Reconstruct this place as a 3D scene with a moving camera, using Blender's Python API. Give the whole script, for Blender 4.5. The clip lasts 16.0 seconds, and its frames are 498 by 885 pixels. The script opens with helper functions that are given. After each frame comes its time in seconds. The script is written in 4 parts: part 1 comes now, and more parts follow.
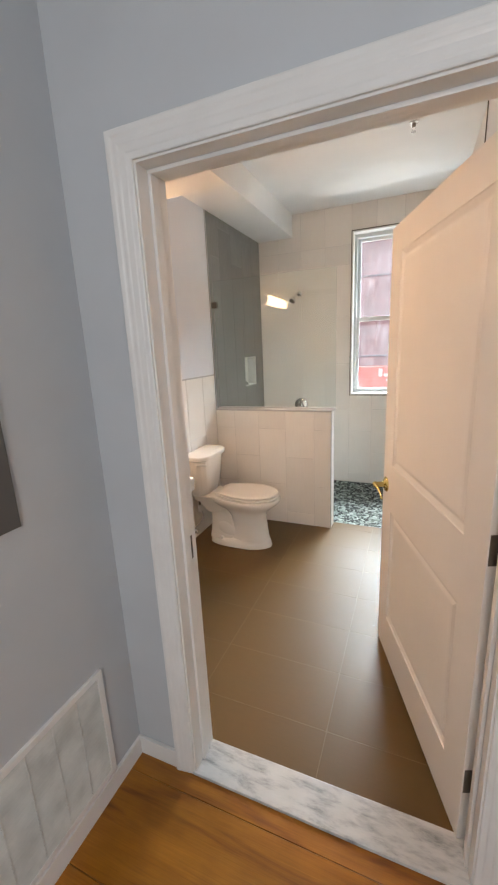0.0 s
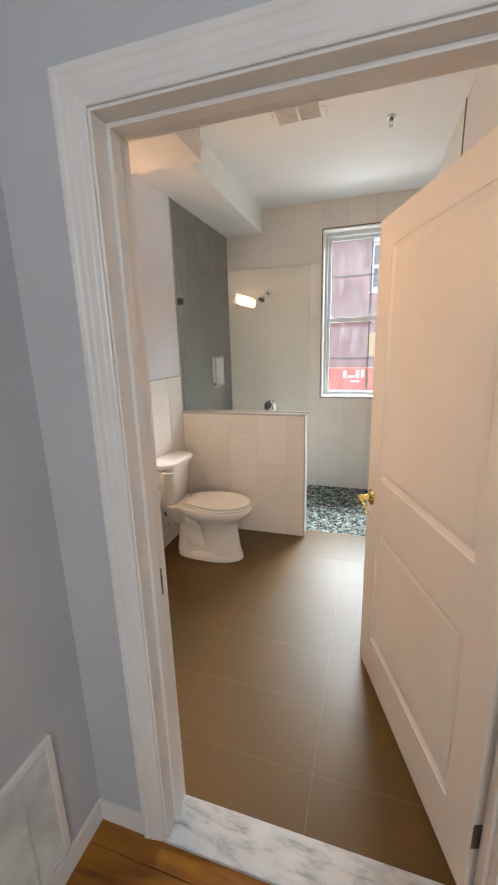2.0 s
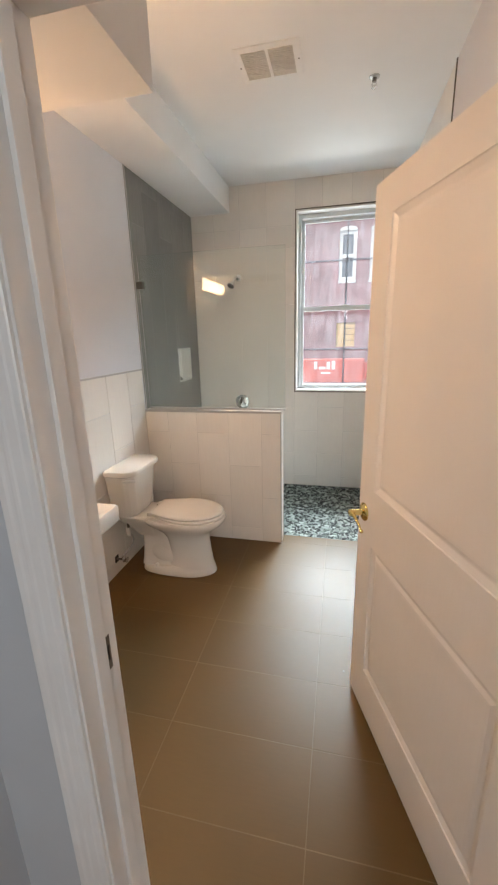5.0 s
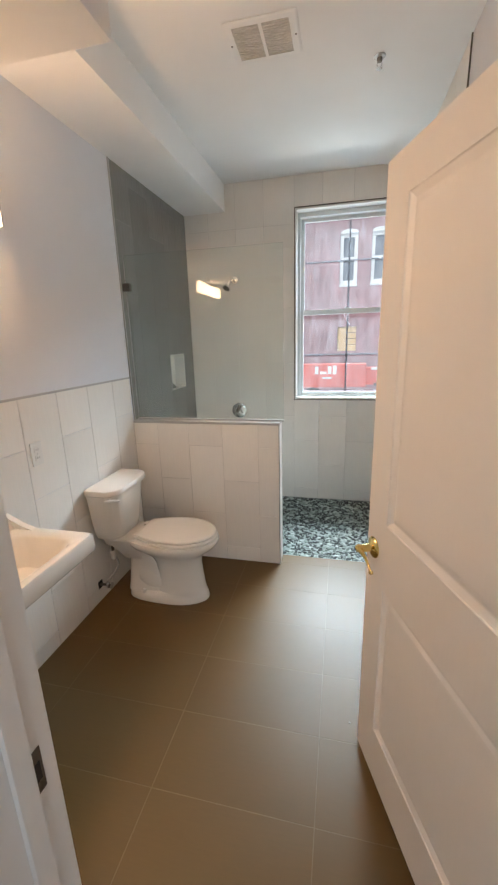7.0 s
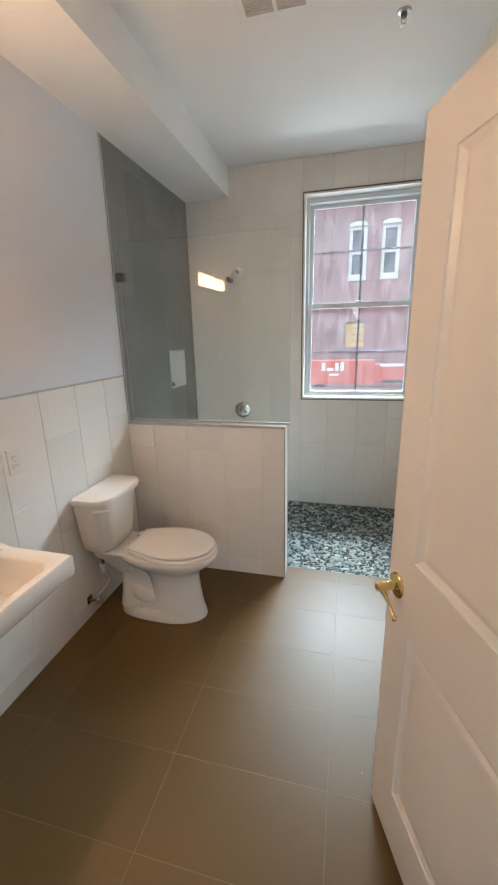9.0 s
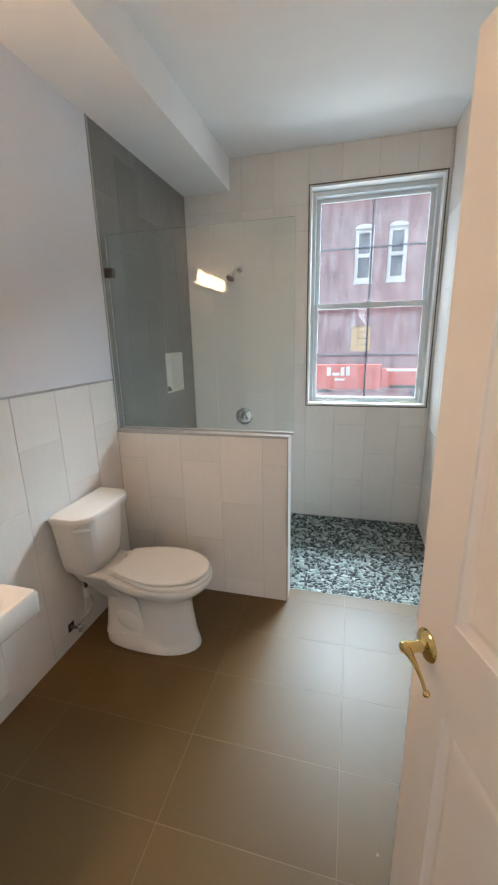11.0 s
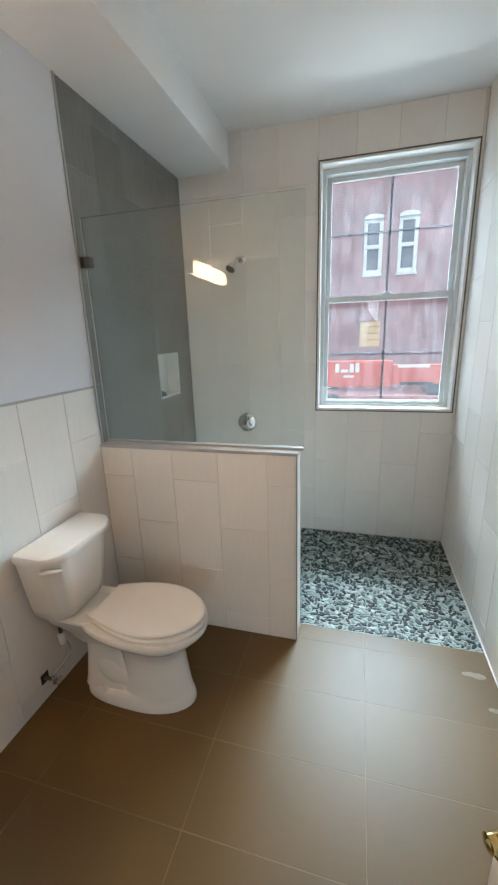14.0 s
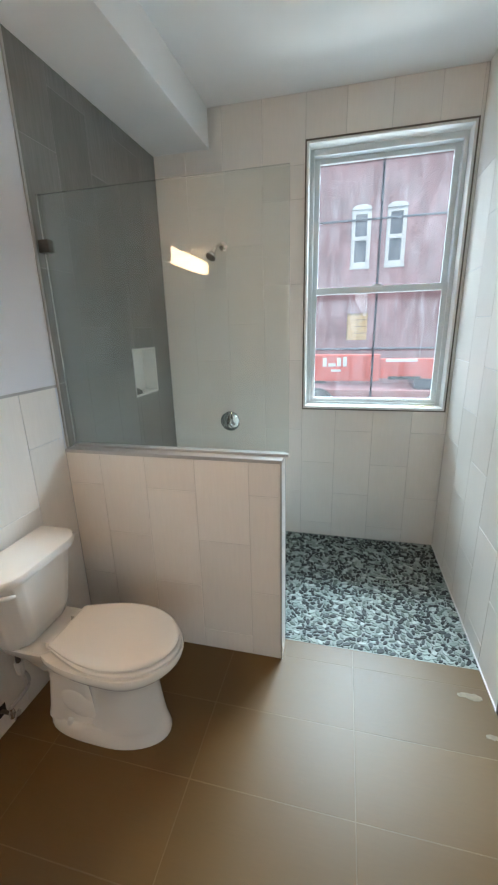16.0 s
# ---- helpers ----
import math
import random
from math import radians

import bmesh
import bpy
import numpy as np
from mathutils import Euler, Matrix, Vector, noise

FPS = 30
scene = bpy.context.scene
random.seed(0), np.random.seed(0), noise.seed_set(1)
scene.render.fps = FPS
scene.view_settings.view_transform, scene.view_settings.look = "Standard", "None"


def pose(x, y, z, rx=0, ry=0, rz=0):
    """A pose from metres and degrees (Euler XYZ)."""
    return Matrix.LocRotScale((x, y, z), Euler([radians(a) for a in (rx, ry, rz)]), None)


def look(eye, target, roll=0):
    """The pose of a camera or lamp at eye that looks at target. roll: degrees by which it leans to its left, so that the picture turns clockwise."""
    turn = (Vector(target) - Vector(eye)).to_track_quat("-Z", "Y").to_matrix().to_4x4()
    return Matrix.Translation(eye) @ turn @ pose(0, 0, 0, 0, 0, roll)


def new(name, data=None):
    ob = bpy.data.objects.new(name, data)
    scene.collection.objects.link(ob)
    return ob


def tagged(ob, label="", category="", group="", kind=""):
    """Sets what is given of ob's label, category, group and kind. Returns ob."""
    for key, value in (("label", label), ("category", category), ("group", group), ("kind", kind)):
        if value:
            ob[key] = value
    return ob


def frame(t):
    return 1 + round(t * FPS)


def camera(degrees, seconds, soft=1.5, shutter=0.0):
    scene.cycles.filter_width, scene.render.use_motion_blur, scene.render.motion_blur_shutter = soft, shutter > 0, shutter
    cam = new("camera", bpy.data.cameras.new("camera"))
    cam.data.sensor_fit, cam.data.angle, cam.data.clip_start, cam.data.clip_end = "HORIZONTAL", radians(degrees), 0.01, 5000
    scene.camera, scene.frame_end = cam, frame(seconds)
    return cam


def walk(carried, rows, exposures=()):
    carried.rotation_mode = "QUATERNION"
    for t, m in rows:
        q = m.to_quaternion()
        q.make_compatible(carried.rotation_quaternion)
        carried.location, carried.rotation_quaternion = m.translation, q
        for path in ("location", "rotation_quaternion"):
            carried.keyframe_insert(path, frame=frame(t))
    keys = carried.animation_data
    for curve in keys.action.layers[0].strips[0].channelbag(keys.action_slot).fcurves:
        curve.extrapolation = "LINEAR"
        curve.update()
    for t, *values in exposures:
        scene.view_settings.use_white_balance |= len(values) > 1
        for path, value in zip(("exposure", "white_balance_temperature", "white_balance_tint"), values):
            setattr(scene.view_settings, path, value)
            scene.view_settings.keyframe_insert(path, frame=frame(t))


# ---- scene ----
cam = camera(65.5, 16.0, soft=2.2)
PATH = [
    (0, (-0.058, 0.306, 1.587), (-0.826, 2.091, 1.116), -2.7),
    (0.5, (-0.089, 0.344, 1.585), (-0.815, 2.147, 1.113), -2.5),
    (1, (-0.123, 0.383, 1.587), (-0.801, 2.206, 1.119), -2.0),
    (1.5, (-0.153, 0.424, 1.59), (-0.781, 2.263, 1.119), -1.7),
    (2, (-0.178, 0.467, 1.594), (-0.769, 2.316, 1.113), -1.6),
    (2.5, (-0.199, 0.51, 1.6), (-0.755, 2.365, 1.099), -1.6),
    (3, (-0.221, 0.556, 1.608), (-0.74, 2.413, 1.077), -1.5),
    (3.5, (-0.235, 0.6, 1.602), (-0.728, 2.463, 1.066), -1.5),
    (4, (-0.248, 0.646, 1.599), (-0.722, 2.513, 1.061), -1.6),
    (4.5, (-0.261, 0.692, 1.593), (-0.716, 2.566, 1.062), -1.6),
    (5, (-0.272, 0.743, 1.591), (-0.713, 2.621, 1.063), -1.5),
    (7.5, (-0.293, 1.032, 1.598), (-0.745, 2.914, 1.093), -1.8),
    (8, (-0.309, 1.086, 1.594), (-0.769, 2.965, 1.088), -1.7),
    (8.5, (-0.32, 1.135, 1.599), (-0.781, 3.01, 1.078), -1.5),
    (9, (-0.32, 1.191, 1.6), (-0.793, 3.061, 1.07), -1.4),
    (11.5, (-0.364, 1.469, 1.576), (-0.859, 3.341, 1.076), -1.2),
    (12, (-0.382, 1.529, 1.576), (-0.866, 3.405, 1.08), -1.0),
    (12.5, (-0.395, 1.594, 1.581), (-0.885, 3.467, 1.077), -1.1),
    (13, (-0.404, 1.651, 1.586), (-0.901, 3.517, 1.066), -1.2),
    (13.5, (-0.417, 1.702, 1.595), (-0.924, 3.563, 1.066), -1.5),
    (14, (-0.412, 1.75, 1.596), (-0.939, 3.606, 1.069), -1.9),
    (14.5, (-0.42, 1.803, 1.601), (-0.937, 3.657, 1.059), -2.0),
    (15, (-0.42, 1.846, 1.605), (-0.916, 3.701, 1.046), -1.8),
    (15.5, (-0.424, 1.89, 1.61), (-0.898, 3.748, 1.041), -1.6),
    (16, (-0.426, 1.933, 1.606), (-0.889, 3.794, 1.041), -1.5),
]
walk(cam, [(t, look(eye, target, roll)) for t, eye, target, roll in PATH], [(0, 0.63, 7200, 14), (1.5, 0.54, 7200, 14), (3.5, 0.47, 7150, 14), (5, 0.43, 7100, 13), (7.5, 0.28, 6650, 10), (9, 0.24, 6600, 10), (12.5, 0.25, 6250, 7), (16, 0.25, 6250, 5)])

# ---- world and large lights ----
world = bpy.data.worlds.new("overcast_sky")
scene.world = world
world.use_nodes = True
wn = world.node_tree.nodes
sky = wn.new("ShaderNodeTexSky")
sky.sky_type = "NISHITA"
sky.sun_disc = False
sky.sun_elevation, sky.sun_rotation = radians(48), radians(200)
wn["Background"].inputs["Strength"].default_value = 0.12
world.node_tree.links.new(sky.outputs[0], wn["Background"].inputs["Color"])


def lamp(name, kind, m, energy, color, **settings):
    data = bpy.data.lights.new(name, kind)
    data.energy, data.color = energy, color
    if "size" in settings:
        data.shape, data.size, data.size_y = "RECTANGLE", settings["size"], settings["size_y"]
    if "angle" in settings:
        data.angle = radians(settings["angle"])
    ob = new(name, data)
    ob.matrix_basis = m
    return ob


lamp("sun", "SUN", look((-4, -6, 12), (2, 12, 0)), 2.1, (1.0, 0.96, 0.9), angle=12)
# added panel for the bright overcast sky, above the roof opposite the shower window
lamp("sky_panel", "AREA", look((1.6, 13.0, 11.6), (1.6, 0.0, 11.6)), 20500, (0.71, 0.875, 1.0), size=11.6, size_y=11.0)
# added lamp below the sill, for daylight thrown up from the ground outside
lamp("ground_bounce_fill", "AREA", look((0.6, 9.0, -0.55), (-0.9, 3.2, 2.2)), 220, (0.86, 0.97, 1.0), size=7.0, size_y=1.1)
# added lamp behind the walker, before the closed end wall, for unseen hall daylight
lamp("hall_daylight_fill", "AREA", look((0.35, -1.93, 1.7), (-0.4, 1.3, 1.2)), 32, (0.84, 0.92, 1.0), size=1.2, size_y=1.7)


# ---- materials ----
def material(name, color, rough=0.5, metal=0.0, vary=0.06, scale=6.0, fine=0.0, fine_scale=180.0, stretch=(1, 1, 1),
             bump=0.0, bump_scale=60.0, piece=0.0, rough_vary=0.025, spec=0.5):
    """Surface with broad stains, fine grain, bump and a random shade for each piece."""
    m = bpy.data.materials.new(name)
    m.use_nodes = True
    nt = m.node_tree
    n, link = nt.nodes, nt.links.new
    bsdf = n["Principled BSDF"]
    bsdf.inputs["Metallic"].default_value = metal
    bsdf.inputs["Specular IOR Level"].default_value = spec
    mp = n.new("ShaderNodeMapping")
    mp.inputs["Scale"].default_value = stretch
    geo = n.new("ShaderNodeNewGeometry")
    link(geo.outputs["Position"], mp.inputs["Vector"])
    big = n.new("ShaderNodeTexNoise")
    big.inputs["Scale"].default_value, big.inputs["Detail"].default_value = scale, 5
    link(geo.outputs["Position"], big.inputs["Vector"])
    small = n.new("ShaderNodeTexNoise")
    small.inputs["Scale"].default_value, small.inputs["Detail"].default_value = fine_scale, 3
    link(mp.outputs[0], small.inputs["Vector"])

    def around(socket, amount):
        r = n.new("ShaderNodeMapRange")
        r.inputs["From Min"].default_value, r.inputs["From Max"].default_value = 0.25, 0.75
        r.inputs["To Min"].default_value, r.inputs["To Max"].default_value = 1 - amount, 1 + amount
        link(socket, r.inputs["Value"])
        return r.outputs[0]

    def times(a, b):
        t = n.new("ShaderNodeMath")
        t.operation = "MULTIPLY"
        link(a, t.inputs[0])
        link(b, t.inputs[1])
        return t.outputs[0]
    f = times(around(big.outputs[0], vary), around(small.outputs[0], fine))
    if piece:
        info = n.new("ShaderNodeObjectInfo")
        r = n.new("ShaderNodeMapRange")
        r.inputs["To Min"].default_value, r.inputs["To Max"].default_value = 1 - piece, 1 + piece
        link(info.outputs["Random"], r.inputs["Value"])
        f = times(f, r.outputs[0])
    mul = n.new("ShaderNodeVectorMath")
    mul.operation = "SCALE"
    mul.inputs[0].default_value = color
    link(f, mul.inputs["Scale"])
    link(mul.outputs[0], bsdf.inputs["Base Color"])
    rr = n.new("ShaderNodeMapRange")
    rr.inputs["From Min"].default_value, rr.inputs["From Max"].default_value = 0.3, 0.7
    rr.inputs["To Min"].default_value, rr.inputs["To Max"].default_value = max(0.02, rough - rough_vary), min(1, rough + rough_vary)
    link(big.outputs[0], rr.inputs["Value"])
    link(rr.outputs[0], bsdf.inputs["Roughness"])
    if bump:
        bn = n.new("ShaderNodeTexNoise")
        bn.inputs["Scale"].default_value, bn.inputs["Detail"].default_value = bump_scale, 4
        link(mp.outputs[0], bn.inputs["Vector"])
        b = n.new("ShaderNodeBump")
        b.inputs["Strength"].default_value, b.inputs["Distance"].default_value = bump, 0.002
        link(bn.outputs[0], b.inputs["Height"])
        link(b.outputs[0], bsdf.inputs["Normal"])
    return m


def glass(name, tint, rough=0.0, clear=0.9, haze=0.0):
    """Thin glass: mostly clear, with a Fresnel gloss; haze adds a film of dirt that also veils the view like a pale
    reflection.
    """
    m = bpy.data.materials.new(name)
    m.use_nodes = True
    n, link = m.node_tree.nodes, m.node_tree.links.new
    n.remove(n["Principled BSDF"])
    clear_n = n.new("ShaderNodeBsdfTransparent")
    clear_n.inputs[0].default_value = (*tint, 1)
    gloss = n.new("ShaderNodeBsdfGlossy")
    gloss.inputs["Roughness"].default_value = rough
    fres = n.new("ShaderNodeFresnel")
    fres.inputs["IOR"].default_value = 1.5
    mix = n.new("ShaderNodeMixShader")
    link(fres.outputs[0], mix.inputs[0])
    link(clear_n.outputs[0], mix.inputs[1])
    link(gloss.outputs[0], mix.inputs[2])
    last = mix.outputs[0]
    if haze:
        dirt = n.new("ShaderNodeTexNoise")
        dirt.inputs["Scale"].default_value, dirt.inputs["Detail"].default_value = 7, 6
        co = n.new("ShaderNodeNewGeometry")
        mp = n.new("ShaderNodeMapping")
        mp.inputs["Scale"].default_value = (2.5, 1, 0.7)
        link(co.outputs["Position"], mp.inputs[0])
        link(mp.outputs[0], dirt.inputs["Vector"])
        r = n.new("ShaderNodeMapRange")
        r.inputs["From Min"].default_value, r.inputs["From Max"].default_value = 0.35, 0.75
        r.inputs["To Min"].default_value, r.inputs["To Max"].default_value = haze * 0.6, haze * 1.5
        link(dirt.outputs[0], r.inputs["Value"])
        film = n.new("ShaderNodeBsdfTranslucent")
        film.inputs[0].default_value = (0.85, 0.86, 0.88, 1)
        mx = n.new("ShaderNodeMixShader")
        link(r.outputs[0], mx.inputs[0])
        link(last, mx.inputs[1])
        link(film.outputs[0], mx.inputs[2])
        last = mx.outputs[0]
    link(last, n["Material Output"].inputs["Surface"])
    return m


def glow(name, color, strength):
    m = bpy.data.materials.new(name)
    m.use_nodes = True
    b = m.node_tree.nodes["Principled BSDF"]
    b.inputs["Base Color"].default_value = (0.9, 0.88, 0.84, 1)
    b.inputs["Emission Color"].default_value = (*color, 1)
    b.inputs["Emission Strength"].default_value = strength
    return m


def marble(name):
    m = material(name, (0.6, 0.61, 0.615), 0.3, vary=0.08, scale=9)
    n, link = m.node_tree.nodes, m.node_tree.links.new
    bsdf = n["Principled BSDF"]
    old = bsdf.inputs["Base Color"].links[0].from_socket
    geo = n.new("ShaderNodeNewGeometry")
    mp = n.new("ShaderNodeMapping")
    mp.inputs["Rotation"].default_value = (0, 0, 0.75)
    mp.inputs["Scale"].default_value = (1, 3.4, 1)
    link(geo.outputs["Position"], mp.inputs[0])
    vein = n.new("ShaderNodeTexNoise")
    vein.inputs["Scale"].default_value, vein.inputs["Detail"].default_value, vein.inputs["Distortion"].default_value = 8, 12, 0.25
    vein.inputs["Roughness"].default_value = 0.66
    link(mp.outputs[0], vein.inputs["Vector"])
    ramp = n.new("ShaderNodeValToRGB")
    e = ramp.color_ramp.elements
    e[0].position, e[0].color = 0.33, (0.42, 0.44, 0.46, 1)
    e[1].position, e[1].color = 0.66, (1, 1, 0.99, 1)
    mid = e.new(0.44)
    mid.color = (0.74, 0.76, 0.78, 1)
    soft = e.new(0.53)
    soft.color = (0.93, 0.94, 0.94, 1)
    link(vein.outputs[0], ramp.inputs[0])
    mix = n.new("ShaderNodeVectorMath")
    mix.operation = "MULTIPLY"
    link(old, mix.inputs[0])
    link(ramp.outputs[0], mix.inputs[1])
    link(mix.outputs[0], bsdf.inputs["Base Color"])
    return m


def pine(name):
    """Amber pine: long wavering figure, reddish heart streaks and a few small dark knots."""
    m = material(name, (0.31, 0.118, 0.011), 0.32, vary=0.22, scale=5, fine=0.14, fine_scale=26, stretch=(0.3, 9, 9), piece=0.1, bump=0.2, bump_scale=30)
    n, link = m.node_tree.nodes, m.node_tree.links.new
    bsdf = n["Principled BSDF"]
    old = bsdf.inputs["Base Color"].links[0].from_socket
    geo = n.new("ShaderNodeNewGeometry")
    mp = n.new("ShaderNodeMapping")
    mp.inputs["Scale"].default_value = (0.7, 5.0, 1)
    link(geo.outputs["Position"], mp.inputs[0])
    figure = n.new("ShaderNodeTexNoise")
    figure.inputs["Scale"].default_value, figure.inputs["Detail"].default_value, figure.inputs["Distortion"].default_value = 2.6, 6, 0.9
    link(mp.outputs[0], figure.inputs["Vector"])
    heart = n.new("ShaderNodeValToRGB")
    e = heart.color_ramp.elements
    e[0].position, e[0].color = 0.34, (0.5, 0.36, 0.26, 1)
    e[1].position, e[1].color = 0.62, (1.12, 1.1, 1.05, 1)
    mid = e.new(0.47)
    mid.color = (0.92, 0.88, 0.82, 1)
    link(figure.outputs[0], heart.inputs[0])
    streak = n.new("ShaderNodeVectorMath")
    streak.operation = "MULTIPLY"
    link(old, streak.inputs[0])
    link(heart.outputs[0], streak.inputs[1])
    spot = n.new("ShaderNodeMapping")
    spot.inputs["Scale"].default_value = (0.6, 1, 1)
    spot.inputs["Location"].default_value = (0.31, 0.17, 0)
    link(geo.outputs["Position"], spot.inputs[0])
    knot = n.new("ShaderNodeTexVoronoi")
    knot.voronoi_dimensions = "2D"
    knot.inputs["Scale"].default_value = 3.4
    link(spot.outputs[0], knot.inputs["Vector"])
    r = n.new("ShaderNodeMapRange")
    r.inputs["From Min"].default_value, r.inputs["From Max"].default_value = 0.02, 0.06
    r.inputs["To Min"].default_value, r.inputs["To Max"].default_value = 0.16, 1.0
    link(knot.outputs["Distance"], r.inputs["Value"])
    mix = n.new("ShaderNodeVectorMath")
    mix.operation = "SCALE"
    link(streak.outputs[0], mix.inputs[0])
    link(r.outputs[0], mix.inputs["Scale"])
    link(mix.outputs[0], bsdf.inputs["Base Color"])
    return m


def pebble_material(name):
    """Sliced pebbles: each one dark slate, grey green or pale, by its own random number."""
    m = material(name, (0.5, 0.5, 0.5), 0.6, vary=0.1, scale=40, fine=0.15, fine_scale=300)
    n, link = m.node_tree.nodes, m.node_tree.links.new
    bsdf = n["Principled BSDF"]
    old = bsdf.inputs["Base Color"].links[0].from_socket
    geo = n.new("ShaderNodeNewGeometry")
    info = n.new("ShaderNodeObjectInfo")
    add = n.new("ShaderNodeMath")
    add.operation = "ADD"
    link(geo.outputs["Random Per Island"], add.inputs[0])
    link(info.outputs["Random"], add.inputs[1])
    wrap = n.new("ShaderNodeMath")
    wrap.operation = "FRACT"
    link(add.outputs[0], wrap.inputs[0])
    ramp = n.new("ShaderNodeValToRGB")
    ramp.color_ramp.interpolation = "CONSTANT"
    e = ramp.color_ramp.elements
    shades = ((0.0, (0.012, 0.017, 0.018)), (0.3, (0.045, 0.06, 0.06)), (0.5, (0.11, 0.14, 0.125)), (0.64, (0.22, 0.275, 0.25)), (0.78, (0.34, 0.40, 0.38)), (0.9, (0.46, 0.52, 0.5)))
    e[0].position, e[0].color = 0.0, (*[c * 2 for c in shades[0][1]], 1)
    e[1].position, e[1].color = shades[1][0], (*[c * 2 for c in shades[1][1]], 1)
    for p, c in shades[2:]:
        k = e.new(p)
        k.color = (*[v * 2 for v in c], 1)
    link(wrap.outputs[0], ramp.inputs[0])
    mix = n.new("ShaderNodeVectorMath")
    mix.operation = "MULTIPLY"
    link(old, mix.inputs[0])
    link(ramp.outputs[0], mix.inputs[1])
    link(mix.outputs[0], bsdf.inputs["Base Color"])
    return m


def brick_material(name):
    """Old painted brickwork, dull red, with courses and pale runs of washed-out lime."""
    m = material(name, (0.34, 0.2, 0.215), 0.9, vary=0.3, scale=0.9, fine=0.2, fine_scale=3.0, stretch=(1.5, 1, 0.25))
    n, link = m.node_tree.nodes, m.node_tree.links.new
    bsdf = n["Principled BSDF"]
    old = bsdf.inputs["Base Color"].links[0].from_socket
    geo = n.new("ShaderNodeNewGeometry")
    mp = n.new("ShaderNodeMapping")
    mp.inputs["Rotation"].default_value = (radians(90), 0, 0)
    link(geo.outputs["Position"], mp.inputs[0])
    br = n.new("ShaderNodeTexBrick")
    br.inputs["Color1"].default_value, br.inputs["Color2"].default_value, br.inputs["Mortar"].default_value = (1, 1, 1, 1), (0.86, 0.83, 0.84, 1), (1.06, 1.04, 1.04, 1)
    br.inputs["Scale"].default_value, br.inputs["Brick Width"].default_value, br.inputs["Row Height"].default_value, br.inputs["Mortar Size"].default_value = 1.0, 0.21, 0.075, 0.01
    link(mp.outputs[0], br.inputs["Vector"])
    mix = n.new("ShaderNodeVectorMath")
    mix.operation = "MULTIPLY"
    link(old, mix.inputs[0])
    link(br.outputs[0], mix.inputs[1])
    run = n.new("ShaderNodeTexNoise")
    mp2 = n.new("ShaderNodeMapping")
    mp2.inputs["Scale"].default_value = (3.0, 1, 0.5)
    link(geo.outputs["Position"], mp2.inputs[0])
    link(mp2.outputs[0], run.inputs["Vector"])
    run.inputs["Scale"].default_value, run.inputs["Detail"].default_value = 1.4, 7
    r = n.new("ShaderNodeMapRange")
    r.inputs["From Min"].default_value, r.inputs["From Max"].default_value = 0.58, 0.8
    link(run.outputs[0], r.inputs["Value"])
    pale = n.new("ShaderNodeMix")
    pale.data_type = "RGBA"
    pale.inputs[7].default_value = (0.5, 0.42, 0.45, 1)
    link(r.outputs[0], pale.inputs[0])
    link(mix.outputs[0], pale.inputs[6])
    link(pale.outputs[2], bsdf.inputs["Base Color"])
    return m


M_HALL_PAINT = material("blue_grey_wall_paint", (0.54, 0.565, 0.59), 0.6, vary=0.05, scale=2.5, bump=0.08, bump_scale=220)
M_PAINT = material("pale_grey_wall_paint", (0.71, 0.725, 0.765), 0.6, vary=0.03, scale=2.0, bump=0.08, bump_scale=220)
M_CEIL = material("white_ceiling_paint", (0.84, 0.84, 0.83), 0.75, vary=0.03, scale=2.2, bump=0.08, bump_scale=160)
M_TRIM = material("white_gloss_trim_paint", (0.8, 0.79, 0.77), 0.32, vary=0.035, scale=9, bump=0.1, bump_scale=90)
M_DOOR = material("white_door_paint", (0.8, 0.77, 0.73), 0.36, vary=0.025, scale=4, bump=0.12, bump_scale=70, stretch=(1, 1, 0.15))
M_TILE = material("white_linen_tile", (0.79, 0.76, 0.715), 0.32, vary=0.03, scale=3, fine=0.02, fine_scale=120, stretch=(1, 1, 0.08), piece=0.035, bump=0.06, bump_scale=90)
M_GREY_TILE = material("dark_grey_linen_tile", (0.205, 0.2, 0.185), 0.34, vary=0.1, scale=4, fine=0.14, fine_scale=90, stretch=(1, 1, 0.08), piece=0.12, bump=0.06, bump_scale=90)
M_FLOOR_TILE = material("taupe_porcelain_floor_tile", (0.120, 0.064, 0.0145), 0.43, vary=0.06, scale=1.5, fine=0.03, fine_scale=110, stretch=(0.12, 1, 1), piece=0.06, bump=0.05, bump_scale=120, rough_vary=0.04, spec=0.5)
M_GROUT = material("beige_floor_grout", (0.17, 0.108, 0.045), 0.5, vary=0.25, scale=6, spec=0.5)
M_GREY_GROUT = material("mid_grey_grout", (0.34, 0.335, 0.315), 0.9, vary=0.08, scale=20)
M_WALL_GROUT = material("grey_wall_grout", (0.55, 0.53, 0.5), 0.9, vary=0.08, scale=20)
M_PEB_GROUT = material("pale_pebble_grout", (0.32, 0.365, 0.345), 0.85, vary=0.15, scale=25, bump=0.2)
M_PEBBLE = pebble_material("sliced_pebble")
M_STEEL = material("brushed_metal_edge_trim", (0.5, 0.49, 0.48), 0.4, 0.7, vary=0.05)
M_CHROME = material("chrome", (0.7, 0.7, 0.7), 0.08, 1.0, vary=0.02, rough_vary=0.03)
M_DARK_STEEL = material("dark_bronze_metal", (0.16, 0.14, 0.12), 0.35, 0.9, vary=0.1, scale=30)
M_BRASS = material("polished_brass", (0.72, 0.57, 0.24), 0.14, 1.0, vary=0.06, scale=40, rough_vary=0.06)
